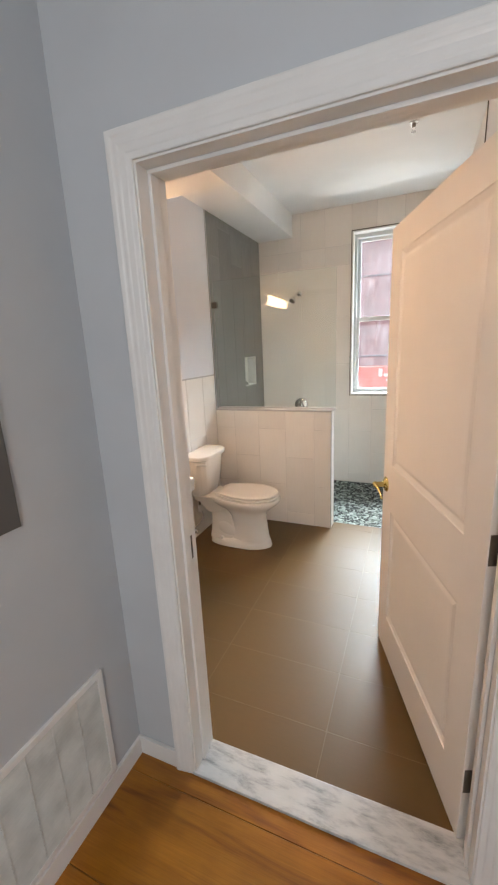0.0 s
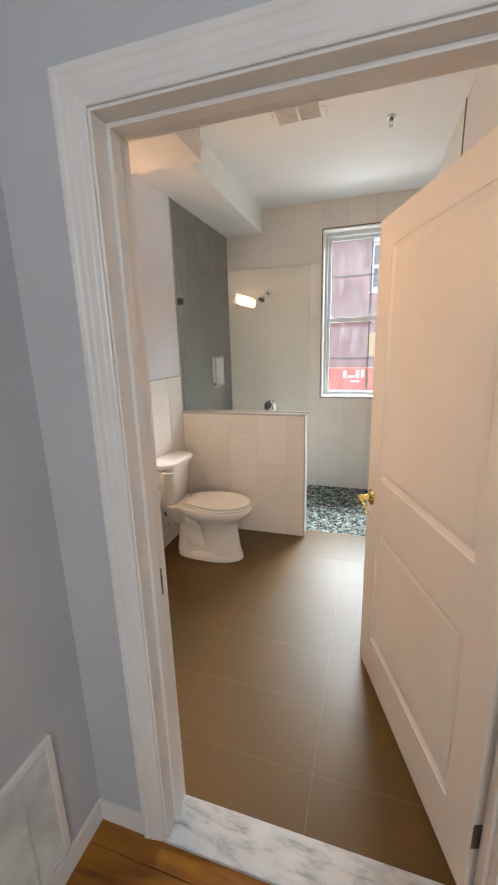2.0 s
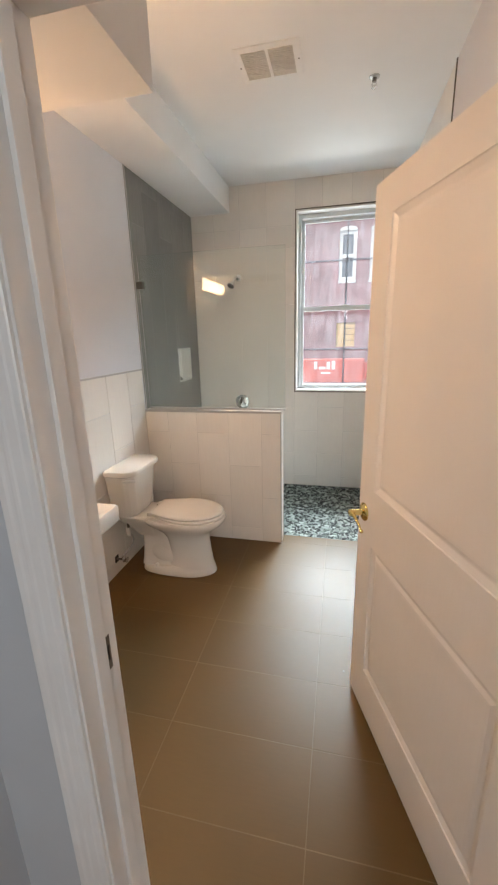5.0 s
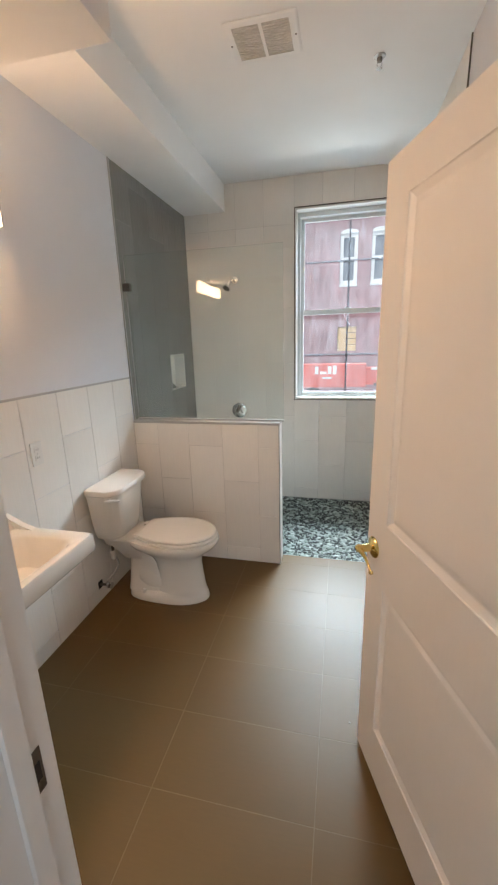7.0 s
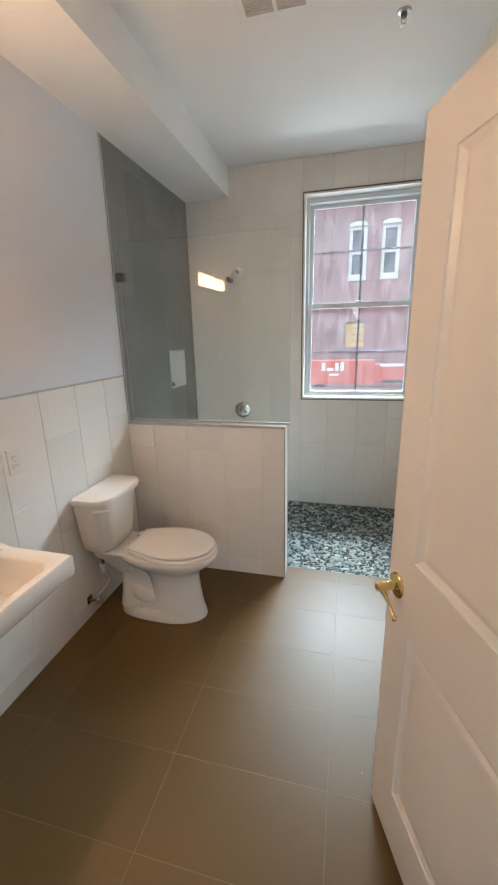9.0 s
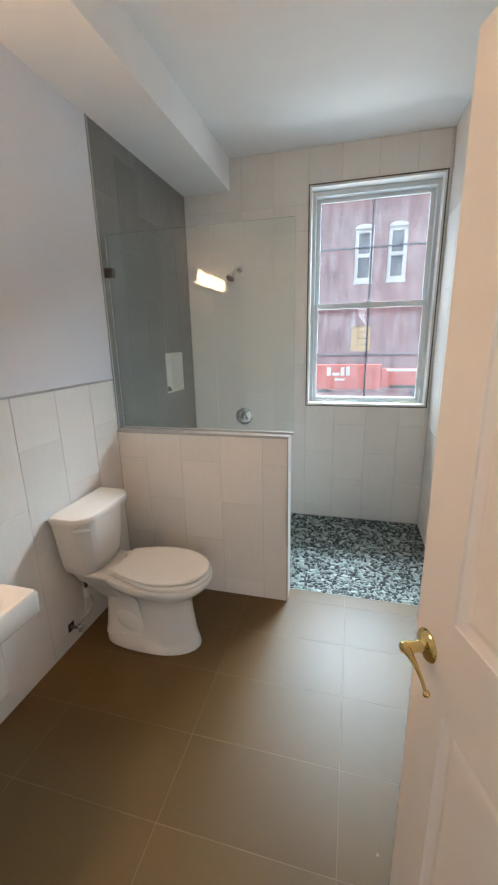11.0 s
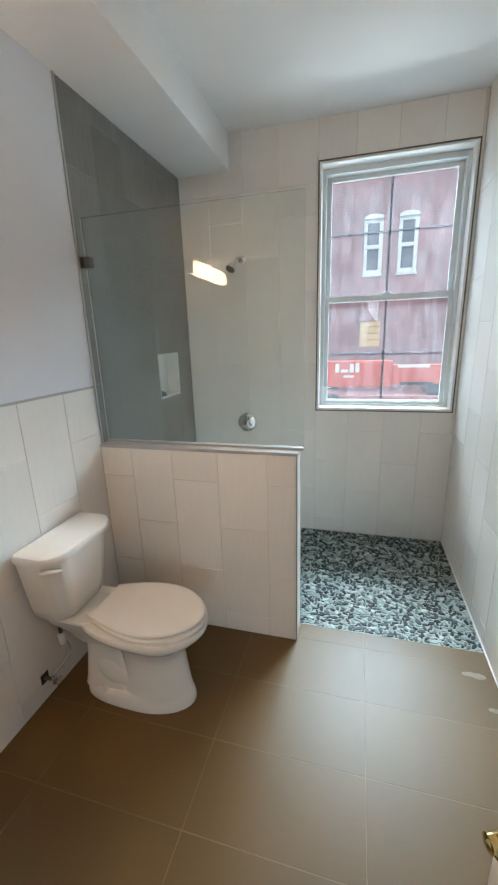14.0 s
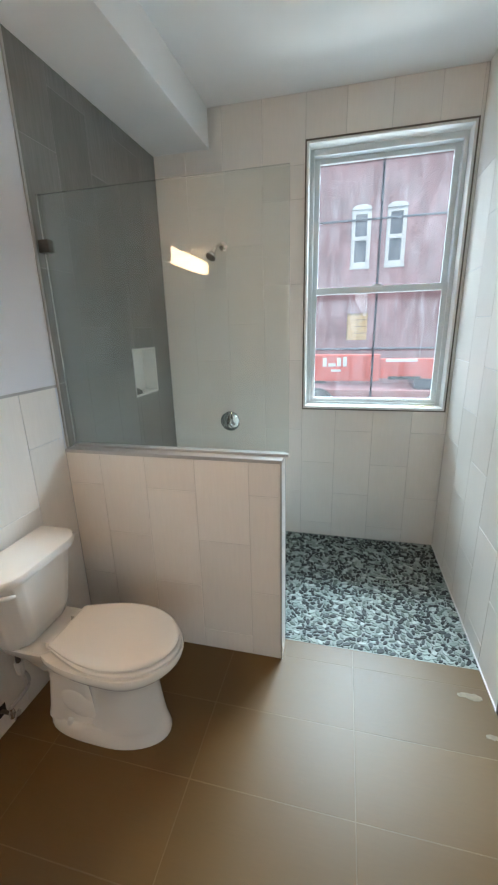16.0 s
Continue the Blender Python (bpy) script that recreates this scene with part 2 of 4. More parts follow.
M_PORCELAIN = material("white_vitreous_china", (0.8, 0.77, 0.72), 0.1, vary=0.015, scale=3, rough_vary=0.03)
M_SEAT = material("white_seat_plastic", (0.8, 0.77, 0.72), 0.22, vary=0.015, scale=4, rough_vary=0.03)
M_PLASTIC = material("white_plastic", (0.76, 0.75, 0.72), 0.35, vary=0.02)
M_VINYL = material("white_vinyl", (0.66, 0.69, 0.7), 0.35, vary=0.03, scale=12)
# white bars; the shade of their backlit side is put into the grey
M_MUNTIN = material("backlit_grille_bar", (0.2, 0.21, 0.24), 0.5, vary=0.05)
M_MARBLE = marble("white_veined_marble")
M_PINE = pine("amber_knotty_pine")
M_GAP = material("dark_floor_gap", (0.06, 0.03, 0.012), 0.9, vary=0.2)
M_BRICK = brick_material("weathered_red_brick")
# brick coloured redder, as where no pale reflection veils it
M_RED_BAND = material("redder_brick", (0.42, 0.13, 0.12), 0.85, vary=0.2, scale=1.2, fine=0.15, fine_scale=4)
M_ASPHALT = material("grey_gravel_ground", (0.12, 0.115, 0.11), 0.95, vary=0.25, scale=2, fine=0.3, fine_scale=30, bump=0.3)
M_RED = material("red_machine_paint", (0.55, 0.09, 0.06), 0.4, vary=0.12, scale=2)
# dull pinkish red, less vivid than the boom
M_DULL_RED = material("dull_pinkish_red", (0.36, 0.17, 0.165), 0.7, vary=0.2, scale=2)
M_RUBBER = material("black_rubber", (0.03, 0.03, 0.03), 0.8, vary=0.2)
M_BOARD = material("yellow_plywood", (0.62, 0.43, 0.2), 0.8, vary=0.12, scale=3)
M_DARKGLASS = material("dark_window_glass", (0.1, 0.11, 0.14), 0.15, vary=0.2, scale=1)
M_PANEL_GREY = material("grey_enamel_steel", (0.11, 0.105, 0.1), 0.4, vary=0.06, scale=5)
M_VENT = material("grey_vent_mesh", (0.58, 0.57, 0.55), 0.6, vary=0.06, scale=30)
# near black for dark joints, and for holes drawn as flat shade patches
M_DARK = material("near_black", (0.03, 0.027, 0.025), 0.9, vary=0.2)
M_DUST = material("white_plaster_dust", (0.25, 0.2, 0.14), 0.9, vary=0.2, scale=40)
M_YELLOW = material("pale_yellow_strip", (0.7, 0.62, 0.3), 0.6, vary=0.1)
M_SLAT = material("grey_white_enamel", (0.6, 0.6, 0.575), 0.45, vary=0.22, scale=11)
M_LAMP = glow("warm_lamp_diffuser", (1.0, 0.62, 0.36), 29.0)
M_SHOWER_GLASS = glass("green_tinted_shower_glass", (0.95, 0.972, 0.962))
# haze: dirt, plus the pale reflection on the panes put into the film
M_PANE = glass("dusty_window_glass", (0.93, 0.94, 0.95), haze=0.024)
M_PANE_HAZY = glass("streaked_window_glass", (0.93, 0.94, 0.95), haze=0.024)


# ---- mesh helpers ----
def mesh_of(name, bm, mat, smooth=False):
    bmesh.ops.recalc_face_normals(bm, faces=bm.faces[:])
    me = bpy.data.meshes.new(name)
    bm.to_mesh(me)
    bm.free()
    me.materials.append(mat)
    if smooth:
        me.shade_smooth()
        me.set_sharp_from_angle(angle=radians(38))
    return me


def part(name, bm, mat, parent=None, label="", smooth=False):
    """One mesh object, under a thing or a part; its mesh is in world metres unless it lies under a turned thing."""
    ob = new(name, mesh_of(name, bm, mat, smooth))
    if parent:
        ob.parent = parent
        if parent.type == "EMPTY":
            ob.matrix_parent_inverse = Matrix.Translation(-parent.location)
    return tagged(ob, label)


def thing(name, at, label, category, group="", kind=""):
    ob = new(name)
    ob.empty_display_size = 0.1
    ob.location = at
    return tagged(ob, label, category, group, kind)


def box(x0, x1, y0, y1, z0, z1, bevel=0.0, bm=None, segments=2):
    bm = bm or bmesh.new()
    r = bmesh.ops.create_cube(bm, size=1)
    bmesh.ops.scale(bm, vec=(x1 - x0, y1 - y0, z1 - z0), verts=r["verts"])
    bmesh.ops.translate(bm, vec=((x0 + x1) / 2, (y0 + y1) / 2, (z0 + z1) / 2), verts=r["verts"])
    if bevel:
        edges = list({e for v in r["verts"] for e in v.link_edges})
        bmesh.ops.bevel(bm, geom=edges, offset=bevel, segments=segments, profile=0.7, affect="EDGES")
    return bm


def loft(rings, bm=None, caps=True, closed=True):
    bm = bm or bmesh.new()
    rows = [[bm.verts.new(p) for p in ring] for ring in rings]
    n = len(rows[0])
    for a, b in zip(rows, rows[1:]):
        for i in range(n if closed else n - 1):
            j = (i + 1) % n
            bm.faces.new((a[i], a[j], b[j], b[i]))
    if caps:
        bm.faces.new(rows[0])
        bm.faces.new(rows[-1])
    return bm


def disc(c, r, axis, n=24, ry=None):
    """Ring of points round c in the plane square to axis."""
    a = Vector(axis).normalized()
    u = a.orthogonal().normalized()
    v = a.cross(u)
    return [Vector(c) + u * (r * math.cos(2 * math.pi * i / n)) + v * ((ry or r) * math.sin(2 * math.pi * i / n)) for i in range(n)]


def lathe(c, axis, profile, n=24, bm=None):
    """Solid of turning: profile holds (distance along axis, radius)."""
    a = Vector(axis).normalized()
    return loft([disc(Vector(c) + a * d, max(r, 0.0004), a, n) for d, r in profile], bm)


def tube(points, r, n=10, bm=None):
    pts = [Vector(p) for p in points]
    rings = []
    up = Vector((0.13, 0.31, 0.94))
    for i, p in enumerate(pts):
        d = (pts[min(i + 1, len(pts) - 1)] - pts[max(i - 1, 0)]).normalized()
        u = d.cross(up).normalized()
        v = d.cross(u)
        rr = r[i] if isinstance(r, (list, tuple)) else r
        rings.append([p + u * rr * math.cos(2 * math.pi * k / n) + v * rr * math.sin(2 * math.pi * k / n) for k in range(n)])
    return loft(rings, bm)


def rounded_rect(cx, cy, hx, hy, r, z, n=6):
    pts = []
    for sx, sy, a0 in ((1, 1, 0), (-1, 1, 90), (-1, -1, 180), (1, -1, 270)):
        for i in range(n + 1):
            a = radians(a0 + 90 * i / n)
            pts.append((cx + sx * (hx - r) + r * math.cos(a), cy + sy * (hy - r) + r * math.sin(a), z))
    return pts


def slab(name, x0, x1, y0, y1, z0, z1, mat, label, category, parent=None, bevel=0.0):
    ob = part(name, box(x0, x1, y0, y1, z0, z1, bevel), mat, parent)
    if parent is None:
        tagged(ob, label, category, kind="structure")
    return ob


def pierced(name, axis, at, depth, u0, u1, z0, z1, holes, mat, label, category="wall"):
    """Upright wall with rectangular openings, built as one mesh of blocks between grid lines."""
    us = sorted({u0, u1, *[h[0] for h in holes], *[h[1] for h in holes]})
    zs = sorted({z0, z1, *[h[2] for h in holes], *[h[3] for h in holes]})
    solid = {}
    for i in range(len(us) - 1):
        for k in range(len(zs) - 1):
            cu, cz = (us[i] + us[i + 1]) / 2, (zs[k] + zs[k + 1]) / 2
            solid[i, k] = not any(h[0] < cu < h[1] and h[2] < cz < h[3] for h in holes)
    bm = bmesh.new()
    memo = {}

    def v(i, k, d):
        key = (i, k, d)
        if key not in memo:
            w = at + d * depth
            memo[key] = bm.verts.new((us[i], w, zs[k]) if axis == "x" else (w, us[i], zs[k]))
        return memo[key]
    for (i, k), s in solid.items():
        if not s:
            continue
        for d in (0, 1):
            bm.faces.new((v(i, k, d), v(i + 1, k, d), v(i + 1, k + 1, d), v(i, k + 1, d)))
        for di, dk, a, b in ((-1, 0, (i, k), (i, k + 1)), (1, 0, (i + 1, k), (i + 1, k + 1)), (0, -1, (i, k), (i + 1, k)), (0, 1, (i, k + 1), (i + 1, k + 1))):
            if not solid.get((i + di, k + dk), False):
                bm.faces.new((v(*a, 0), v(*b, 0), v(*b, 1), v(*a, 1)))
    return tagged(part(name, bm, mat), label, category, kind="structure")


TILES = {}


def tile_mesh(w, h, d, mat, bevel=0.0015):
    """Flat piece with softened front edges: w wide along x, h high along z, standing d out along -y."""
    key = (round(w, 3), round(h, 3), d, mat.name)
    if key not in TILES:
        bm = bmesh.new()
        rings = []
        for dep, s in ((0, 0), (d - bevel, 0), (d, bevel)):
            rings.append([(-w / 2 + s, -dep, -h / 2 + s), (w / 2 - s, -dep, -h / 2 + s), (w / 2 - s, -dep, h / 2 - s), (-w / 2 + s, -dep, h / 2 - s)])
        loft(rings, bm)
        TILES[key] = mesh_of("tile", bm, mat)
    return TILES[key]


def cut(rects, hole):
    out = []
    for a, b, c, d in rects:
        ha, hb, hc, hd = hole
        if hb <= a or ha >= b or hd <= c or hc >= d:
            out.append((a, b, c, d))
            continue
        if a < ha:
            out.append((a, ha, c, d))
        if hb < b:
            out.append((hb, b, c, d))
        m0, m1 = max(a, ha), min(b, hb)
        if c < hc:
            out.append((m0, m1, c, hc))
        if hd < d:
            out.append((m0, m1, hd, d))
    return [r for r in out if r[1] - r[0] > 0.012 and r[3] - r[2] > 0.012]


def tile_field(parent, face, at, columns, joints, lo, hi, mat, holes=(), name="tile", gap=0.0022, d=0.0025):
    """Tiles in upright columns on a wall. face: the way they look (-y, +x, -x); joints: heights of the cross joints by column."""
    turn = {"-y": 0, "+x": 90, "-x": -90, "+y": 180}[face]
    for k, (u0, u1) in enumerate(zip(columns, columns[1:])):
        heights = [lo, *[z for z in sorted(joints[k % len(joints)]) if lo + 0.02 < z < hi - 0.02], hi]
        for z0, z1 in zip(heights, heights[1:]):
            rects = [(u0, u1, z0, z1)]
            for hole in holes:
                rects = cut(rects, hole)
            for a, b, c, e in rects:
                ob = new(name, tile_mesh(b - a - gap, e - c - gap, d, mat))
                ob.parent = parent
                u, z = (a + b) / 2, (c + e) / 2
                ob.matrix_basis = pose(u, at, z) if face in ("-y", "+y") else pose(at, u, z)
                ob.matrix_basis = ob.matrix_basis @ pose(0, 0, 0, 0, 0, turn)


# ---- the plan ----
XL, XR = -1.745, 0.272            # tiled faces of the long walls
YD0, YD1 = 1.27, 1.40             # hall and bath faces of the door wall
YH0, YH1 = 3.486, 3.605           # half wall
YP = 3.62                         # edge of the pebble floor
YW = 4.765                        # tiled face of the window wall
ZC, ZS, ZB = 2.96, 2.735, 2.232   # ceiling, soffit, bulkhead
JL, JR, JT = -0.757, 0.170, 2.073  # door opening
HX0, HX1, HY0 = -1.02, 1.15, -2.0  # hall
D = 0.0025

# bathroom floor and its tiles, shower floor
floor = slab("floor", XL - 0.02, XR + 0.02, YD1 - 0.03, YP, -0.12, -0.0004, M_GROUT, "taupe porcelain tiled bathroom floor with pale grout", "floor")
shower_floor = slab("shower_floor", XL - 0.02, XR + 0.02, YP, YW + 0.02, -0.12, -0.003, M_PEB_GROUT, "sliced grey green pebble mosaic shower floor", "floor")
hall_floor = slab("hall_floor", HX0 - 0.02, HX1, HY0, 1.262, -0.12, -0.02, M_GAP, "amber knotty pine plank hall floor", "floor")
threshold = part("threshold", box(JL - 0.012, JR + 0.012, 1.258, YD1 + 0.002, -0.03, 0.012, 0.004), M_MARBLE)
tagged(threshold, "white grey veined marble threshold in the doorway", "threshold", kind="structure")

# walls
wall_west = pierced("wall_west", "y", XL - D - 0.16, 0.16, YD1, 5.06, -0.12, ZC + 0.1, [(4.215, 4.525, 1.19, 1.495)], M_PAINT, "pale grey painted bathroom wall with white tile wainscot")
wall_east = slab("wall_east", XR + D, XR + 0.16, YD1, 5.06, -0.12, ZC + 0.1, M_PAINT, "pale painted bathroom wall, white tiled in the shower", "wall")
WX0, WX1, WZ0, WZ1 = -0.712, 0.247, 1.031, 2.707
wall_north = pierced("wall_north", "x", YW + D, 5.06 - YW - D, XL - D, XR + D, -0.12, ZC + 0.1, [(WX0, WX1, WZ0, WZ1)], M_WALL_GROUT, "white tiled shower wall with a deep window opening")
wall_south = pierced("wall_south", "x", YD0, YD1 - YD0, HX0 - 0.9, HX1 + 0.1, -0.12, ZC + 0.1, [(JL - 0.018, JR + 0.018, -0.12, JT + 0.018)], M_HALL_PAINT, "blue grey painted hall wall with the doorway")
wall_hall_west = slab("wall_hall_west", HX0 - 0.12, HX0, HY0, YD0, -0.12, 2.9, M_HALL_PAINT, "blue grey painted hall wall", "wall")
wall_hall_east = slab("wall_hall_east", HX1, HX1 + 0.12, HY0, YD0, -0.12, 2.9, M_HALL_PAINT, "blue grey painted hall wall", "wall")
wall_hall_south = slab("wall_hall_south", HX0 - 0.12, HX1 + 0.12, HY0 - 0.12, HY0, -0.12, 2.9, M_HALL_PAINT, "blue grey painted wall closing the hall", "wall")
hall_ceiling = slab("hall_ceiling", HX0 - 0.12, HX1 + 0.12, HY0 - 0.12, YD0, 2.75, 2.9, M_CEIL, "white painted hall ceiling", "ceiling")
ceiling = slab("ceiling", XL - 0.17, XR + 0.16, YD1, 5.06, ZC, ZC + 0.12, M_CEIL, "white painted bathroom ceiling", "ceiling")
soffit = slab("soffit", XL - D, -1.35, 1.917, YW + 0.005, ZS, ZC + 0.01, M_CEIL, "white painted boxed soffit along the wall", "soffit", bevel=0.003)
bulkhead = slab("bulkhead", XL - D, -0.787, YD1 - 0.004, 1.917, ZB, ZC + 0.01, M_CEIL, "white painted low bulkhead beside the doorway", "bulkhead", bevel=0.003)

# half wall with its tiles, cap and metal edges
half_wall = slab("half_wall", XL - D, -0.6735, YH0 + D, YH1 - D, -0.02, 1.045, M_WALL_GROUT, "low white tiled half wall beside the toilet, with metal edge trim", "half wall")
part("cap", box(XL, -0.6685, YH0 - 0.003, YH1 + 0.003, 1.043, 1.060, 0.003), M_STEEL, half_wall, "grey metal edged cap")
part("edge_trim", box(-0.677, -0.6700, YH0 - 0.0012, YH0 + 0.006, 0.0, 1.042, 0.0008), M_STEEL, half_wall, "grey metal corner trim")
part("edge_trim", box(-0.677, -0.6700, YH1 - 0.006, YH1 + 0.0012, 0.0, 1.042, 0.0008), M_STEEL, half_wall, "grey metal corner trim")

# metal edges of the tiled fields
wainscot_trim = part("trim", box(XL - D, XL + 0.003, YD1, YH0 + 0.01, 1.362, 1.374, 0.002), M_STEEL)
tagged(wainscot_trim, "grey metal trim on top of the white tile wainscot", "trim", kind="structure")
grey_tile_trim = part("trim", box(XL - D, XL + 0.006, 3.500, 3.511, 1.06, ZS, 0.002), M_STEEL)
tagged(grey_tile_trim, "grey metal upright edge of the dark shower tiles", "trim", kind="structure")
east_tile_trim = part("trim", box(XR - 0.004, XR + D, 3.392, 3.404, 0.0, ZC, 0.002), M_DARK_STEEL)
tagged(east_tile_trim, "dark metal upright edge of the white shower tiles", "trim", kind="structure")
tagged(part("trim", box(XR - 0.005, XR + D, 3.404, YW, -0.001, 0.006, 0.0015), M_TRIM), "white caulk bead at the foot of the shower tiles", "trim", kind="structure")
t = 0.008
bm = bmesh.new()
for a in ((WX0 - t, WX0, WZ0 - t, WZ1 + t), (WX1, WX1 + t, WZ0 - t, WZ1 + t), (WX0, WX1, WZ1, WZ1 + t), (WX0, WX1, WZ0 - t, WZ0)):
    box(a[0], a[1], YW - 0.004, YW + 0.006, a[2], a[3], bm=bm)
tagged(part("trim", bm, M_DARK_STEEL), "dark metal trim framing the window opening", "trim", kind="structure")


# ---- window ----
def build_window():
    w = thing("window_1", (WX0, YW, WZ0), "white vinyl double hung window with grille bars and dusty panes", "window", kind="structure")
    y0, y1 = YW + 0.001, 4.90
    k = 0.014
    for n, b in (("window_lining", (WX0, WX0 + k, y0, y1, WZ0, WZ1)), ("window_lining", (WX1 - k, WX1, y0, y1, WZ0, WZ1)),
                 ("window_lining", (WX0 + k, WX1 - k, y0, y1, WZ1 - k, WZ1)), ("window_sill", (WX0 + k, WX1 - k, y0 - 0.004, y1, WZ0, WZ0 + 0.018))):
        part(n, box(*b, 0.002), M_TRIM, w)
    fx0, fx1, fz0, fz1 = WX0 + k, WX1 - k, WZ0 + 0.018, WZ1 - k
    f = 0.026
    for b in ((fx0, fx0 + f, fz0, fz1), (fx1 - f, fx1, fz0, fz1), (fx0 + f, fx1 - f, fz1 - f - 0.012, fz1), (fx0 + f, fx1 - f, fz0, fz0 + 0.014)):
        part("window_frame", box(b[0], b[1], 4.865, 4.965, b[2], b[3], 0.003), M_VINYL, w)
    zm = 1.84
    xm = (fx0 + fx1) / 2

    def sash(x0, x1, z0, z1, ya, yb, bottom, top, grille_z, dirt):
        s = part("sash", box(x0, x0 + 0.034, ya, yb, z0, z1, 0.003), M_VINYL, w)
        for b in ((x1 - 0.034, x1, z0, z1), (x0 + 0.034, x1 - 0.034, z0, z0 + bottom), (x0 + 0.034, x1 - 0.034, z1 - top, z1)):
            part("rail", box(b[0], b[1], ya, yb, b[2], b[3], 0.003), M_VINYL, s)
        gy = (ya + yb) / 2
        g = part("pane", box(x0 + 0.03, x1 - 0.03, gy - 0.002, gy + 0.002, z0 + bottom - 0.004, z1 - top + 0.004), dirt, s, "dusty clear glass")
        g.visible_shadow = False
        part("grille_bar", box(xm - 0.007, xm + 0.007, gy + 0.004, gy + 0.010, z0 + bottom, z1 - top), M_MUNTIN, s)
        part("grille_bar", box(x0 + 0.034, x1 - 0.034, gy + 0.0045, gy + 0.0105, grille_z - 0.006, grille_z + 0.006), M_MUNTIN, s)
    sash(fx0 + f, fx1 - f, zm - 0.02, fz1 - f - 0.012, 4.925, 4.955, 0.04, 0.03, 2.285, M_PANE_HAZY)
    sash(fx0 + f - 0.004, fx1 - f + 0.004, fz0 + 0.014, zm + 0.022, 4.885, 4.915, 0.028, 0.042, 1.445, M_PANE)
    part("sash_lock", box(xm - 0.03, xm + 0.03, 4.878, 4.9, zm + 0.022, zm + 0.034, 0.004), M_VINYL, w)
    return w


build_window()


# ---- doorway ----
def sweep_casing(profile, path, y):
    """Moulding swept with mitres along left, top and right of an opening; profile holds (out from opening, stand off)."""
    rings = []
    for (x, z), (ox, oz) in path:
        rings.append([(x + ox * p, y - q, z + oz * p) for p, q in profile])
    return loft(rings)


frame_1 = thing("door_frame", (JL, YD0, 0), "white painted moulded door frame in the hall wall", "door frame", kind="structure")
part("jamb", box(JL - 0.018, JL, YD0 - 0.002, YD1 + 0.002, 0.0, JT, 0.002), M_TRIM, frame_1)
part("jamb", box(JR, JR + 0.018, YD0 - 0.002, YD1 + 0.002, 0.0, JT, 0.002), M_TRIM, frame_1)
part("head_jamb", box(JL - 0.018, JR + 0.018, YD0 - 0.002, YD1 + 0.002, JT, JT + 0.018, 0.002), M_TRIM, frame_1)
part("door_stop", box(JL, JL + 0.011, 1.315, 1.352, 0.012, JT - 0.011, 0.003), M_TRIM, frame_1)
part("door_stop", box(JR - 0.011, JR, 1.315, 1.352, 0.012, JT - 0.011, 0.003), M_TRIM, frame_1)
part("door_stop", box(JL, JR, 1.315, 1.352, JT - 0.011, JT, 0.003), M_TRIM, frame_1)
PROFILE = [(p * 1.08, q) for p, q in [(0, 0), (0, 0.009), (0.003, 0.0108), (0.014, 0.0112), (0.018, 0.0130), (0.033, 0.0142), (0.037, 0.0158), (0.042, 0.0164), (0.046, 0.0160), (0.051, 0.0166), (0.056, 0.0190), (0.066, 0.0196), (0.070, 0.017), (0.070, 0)]]
EDGE = [((JL - 0.006, 0.0), (-1, 0)), ((JL - 0.006, JT + 0.006), (-1, 1)), ((JR + 0.006, JT + 0.006), (1, 1)), ((JR + 0.006, 0.0), (1, 0))]
part("casing", sweep_casing(PROFILE, EDGE, YD0), M_TRIM, frame_1)
part("casing", sweep_casing([(p, -q) for p, q in PROFILE], EDGE, YD1), M_TRIM, frame_1)
strike = part("strike_plate", box(JL - 0.001, JL + 0.0015, 1.347, 1.376, 0.868, 0.955, 0.001), M_DARK_STEEL, frame_1, "dark metal strike plate")
part("strike_hole", box(JL + 0.0012, JL + 0.0022, 1.353, 1.370, 0.893, 0.930), M_DARK, strike)

# hall baseboards
for n, b in (("baseboard", (HX0, JL - 0.076, YD0 - 0.013, YD0, -0.02, 0.078)), ("baseboard", (HX0, HX0 + 0.013, HY0, YD0 - 0.013, -0.02, 0.078)),
             ("baseboard", (JR + 0.076, HX1, YD0 - 0.013, YD0, -0.02, 0.078))):
    tagged(part(n, box(*b, 0.004), M_TRIM), "white painted wooden baseboard", "baseboard", kind="structure")


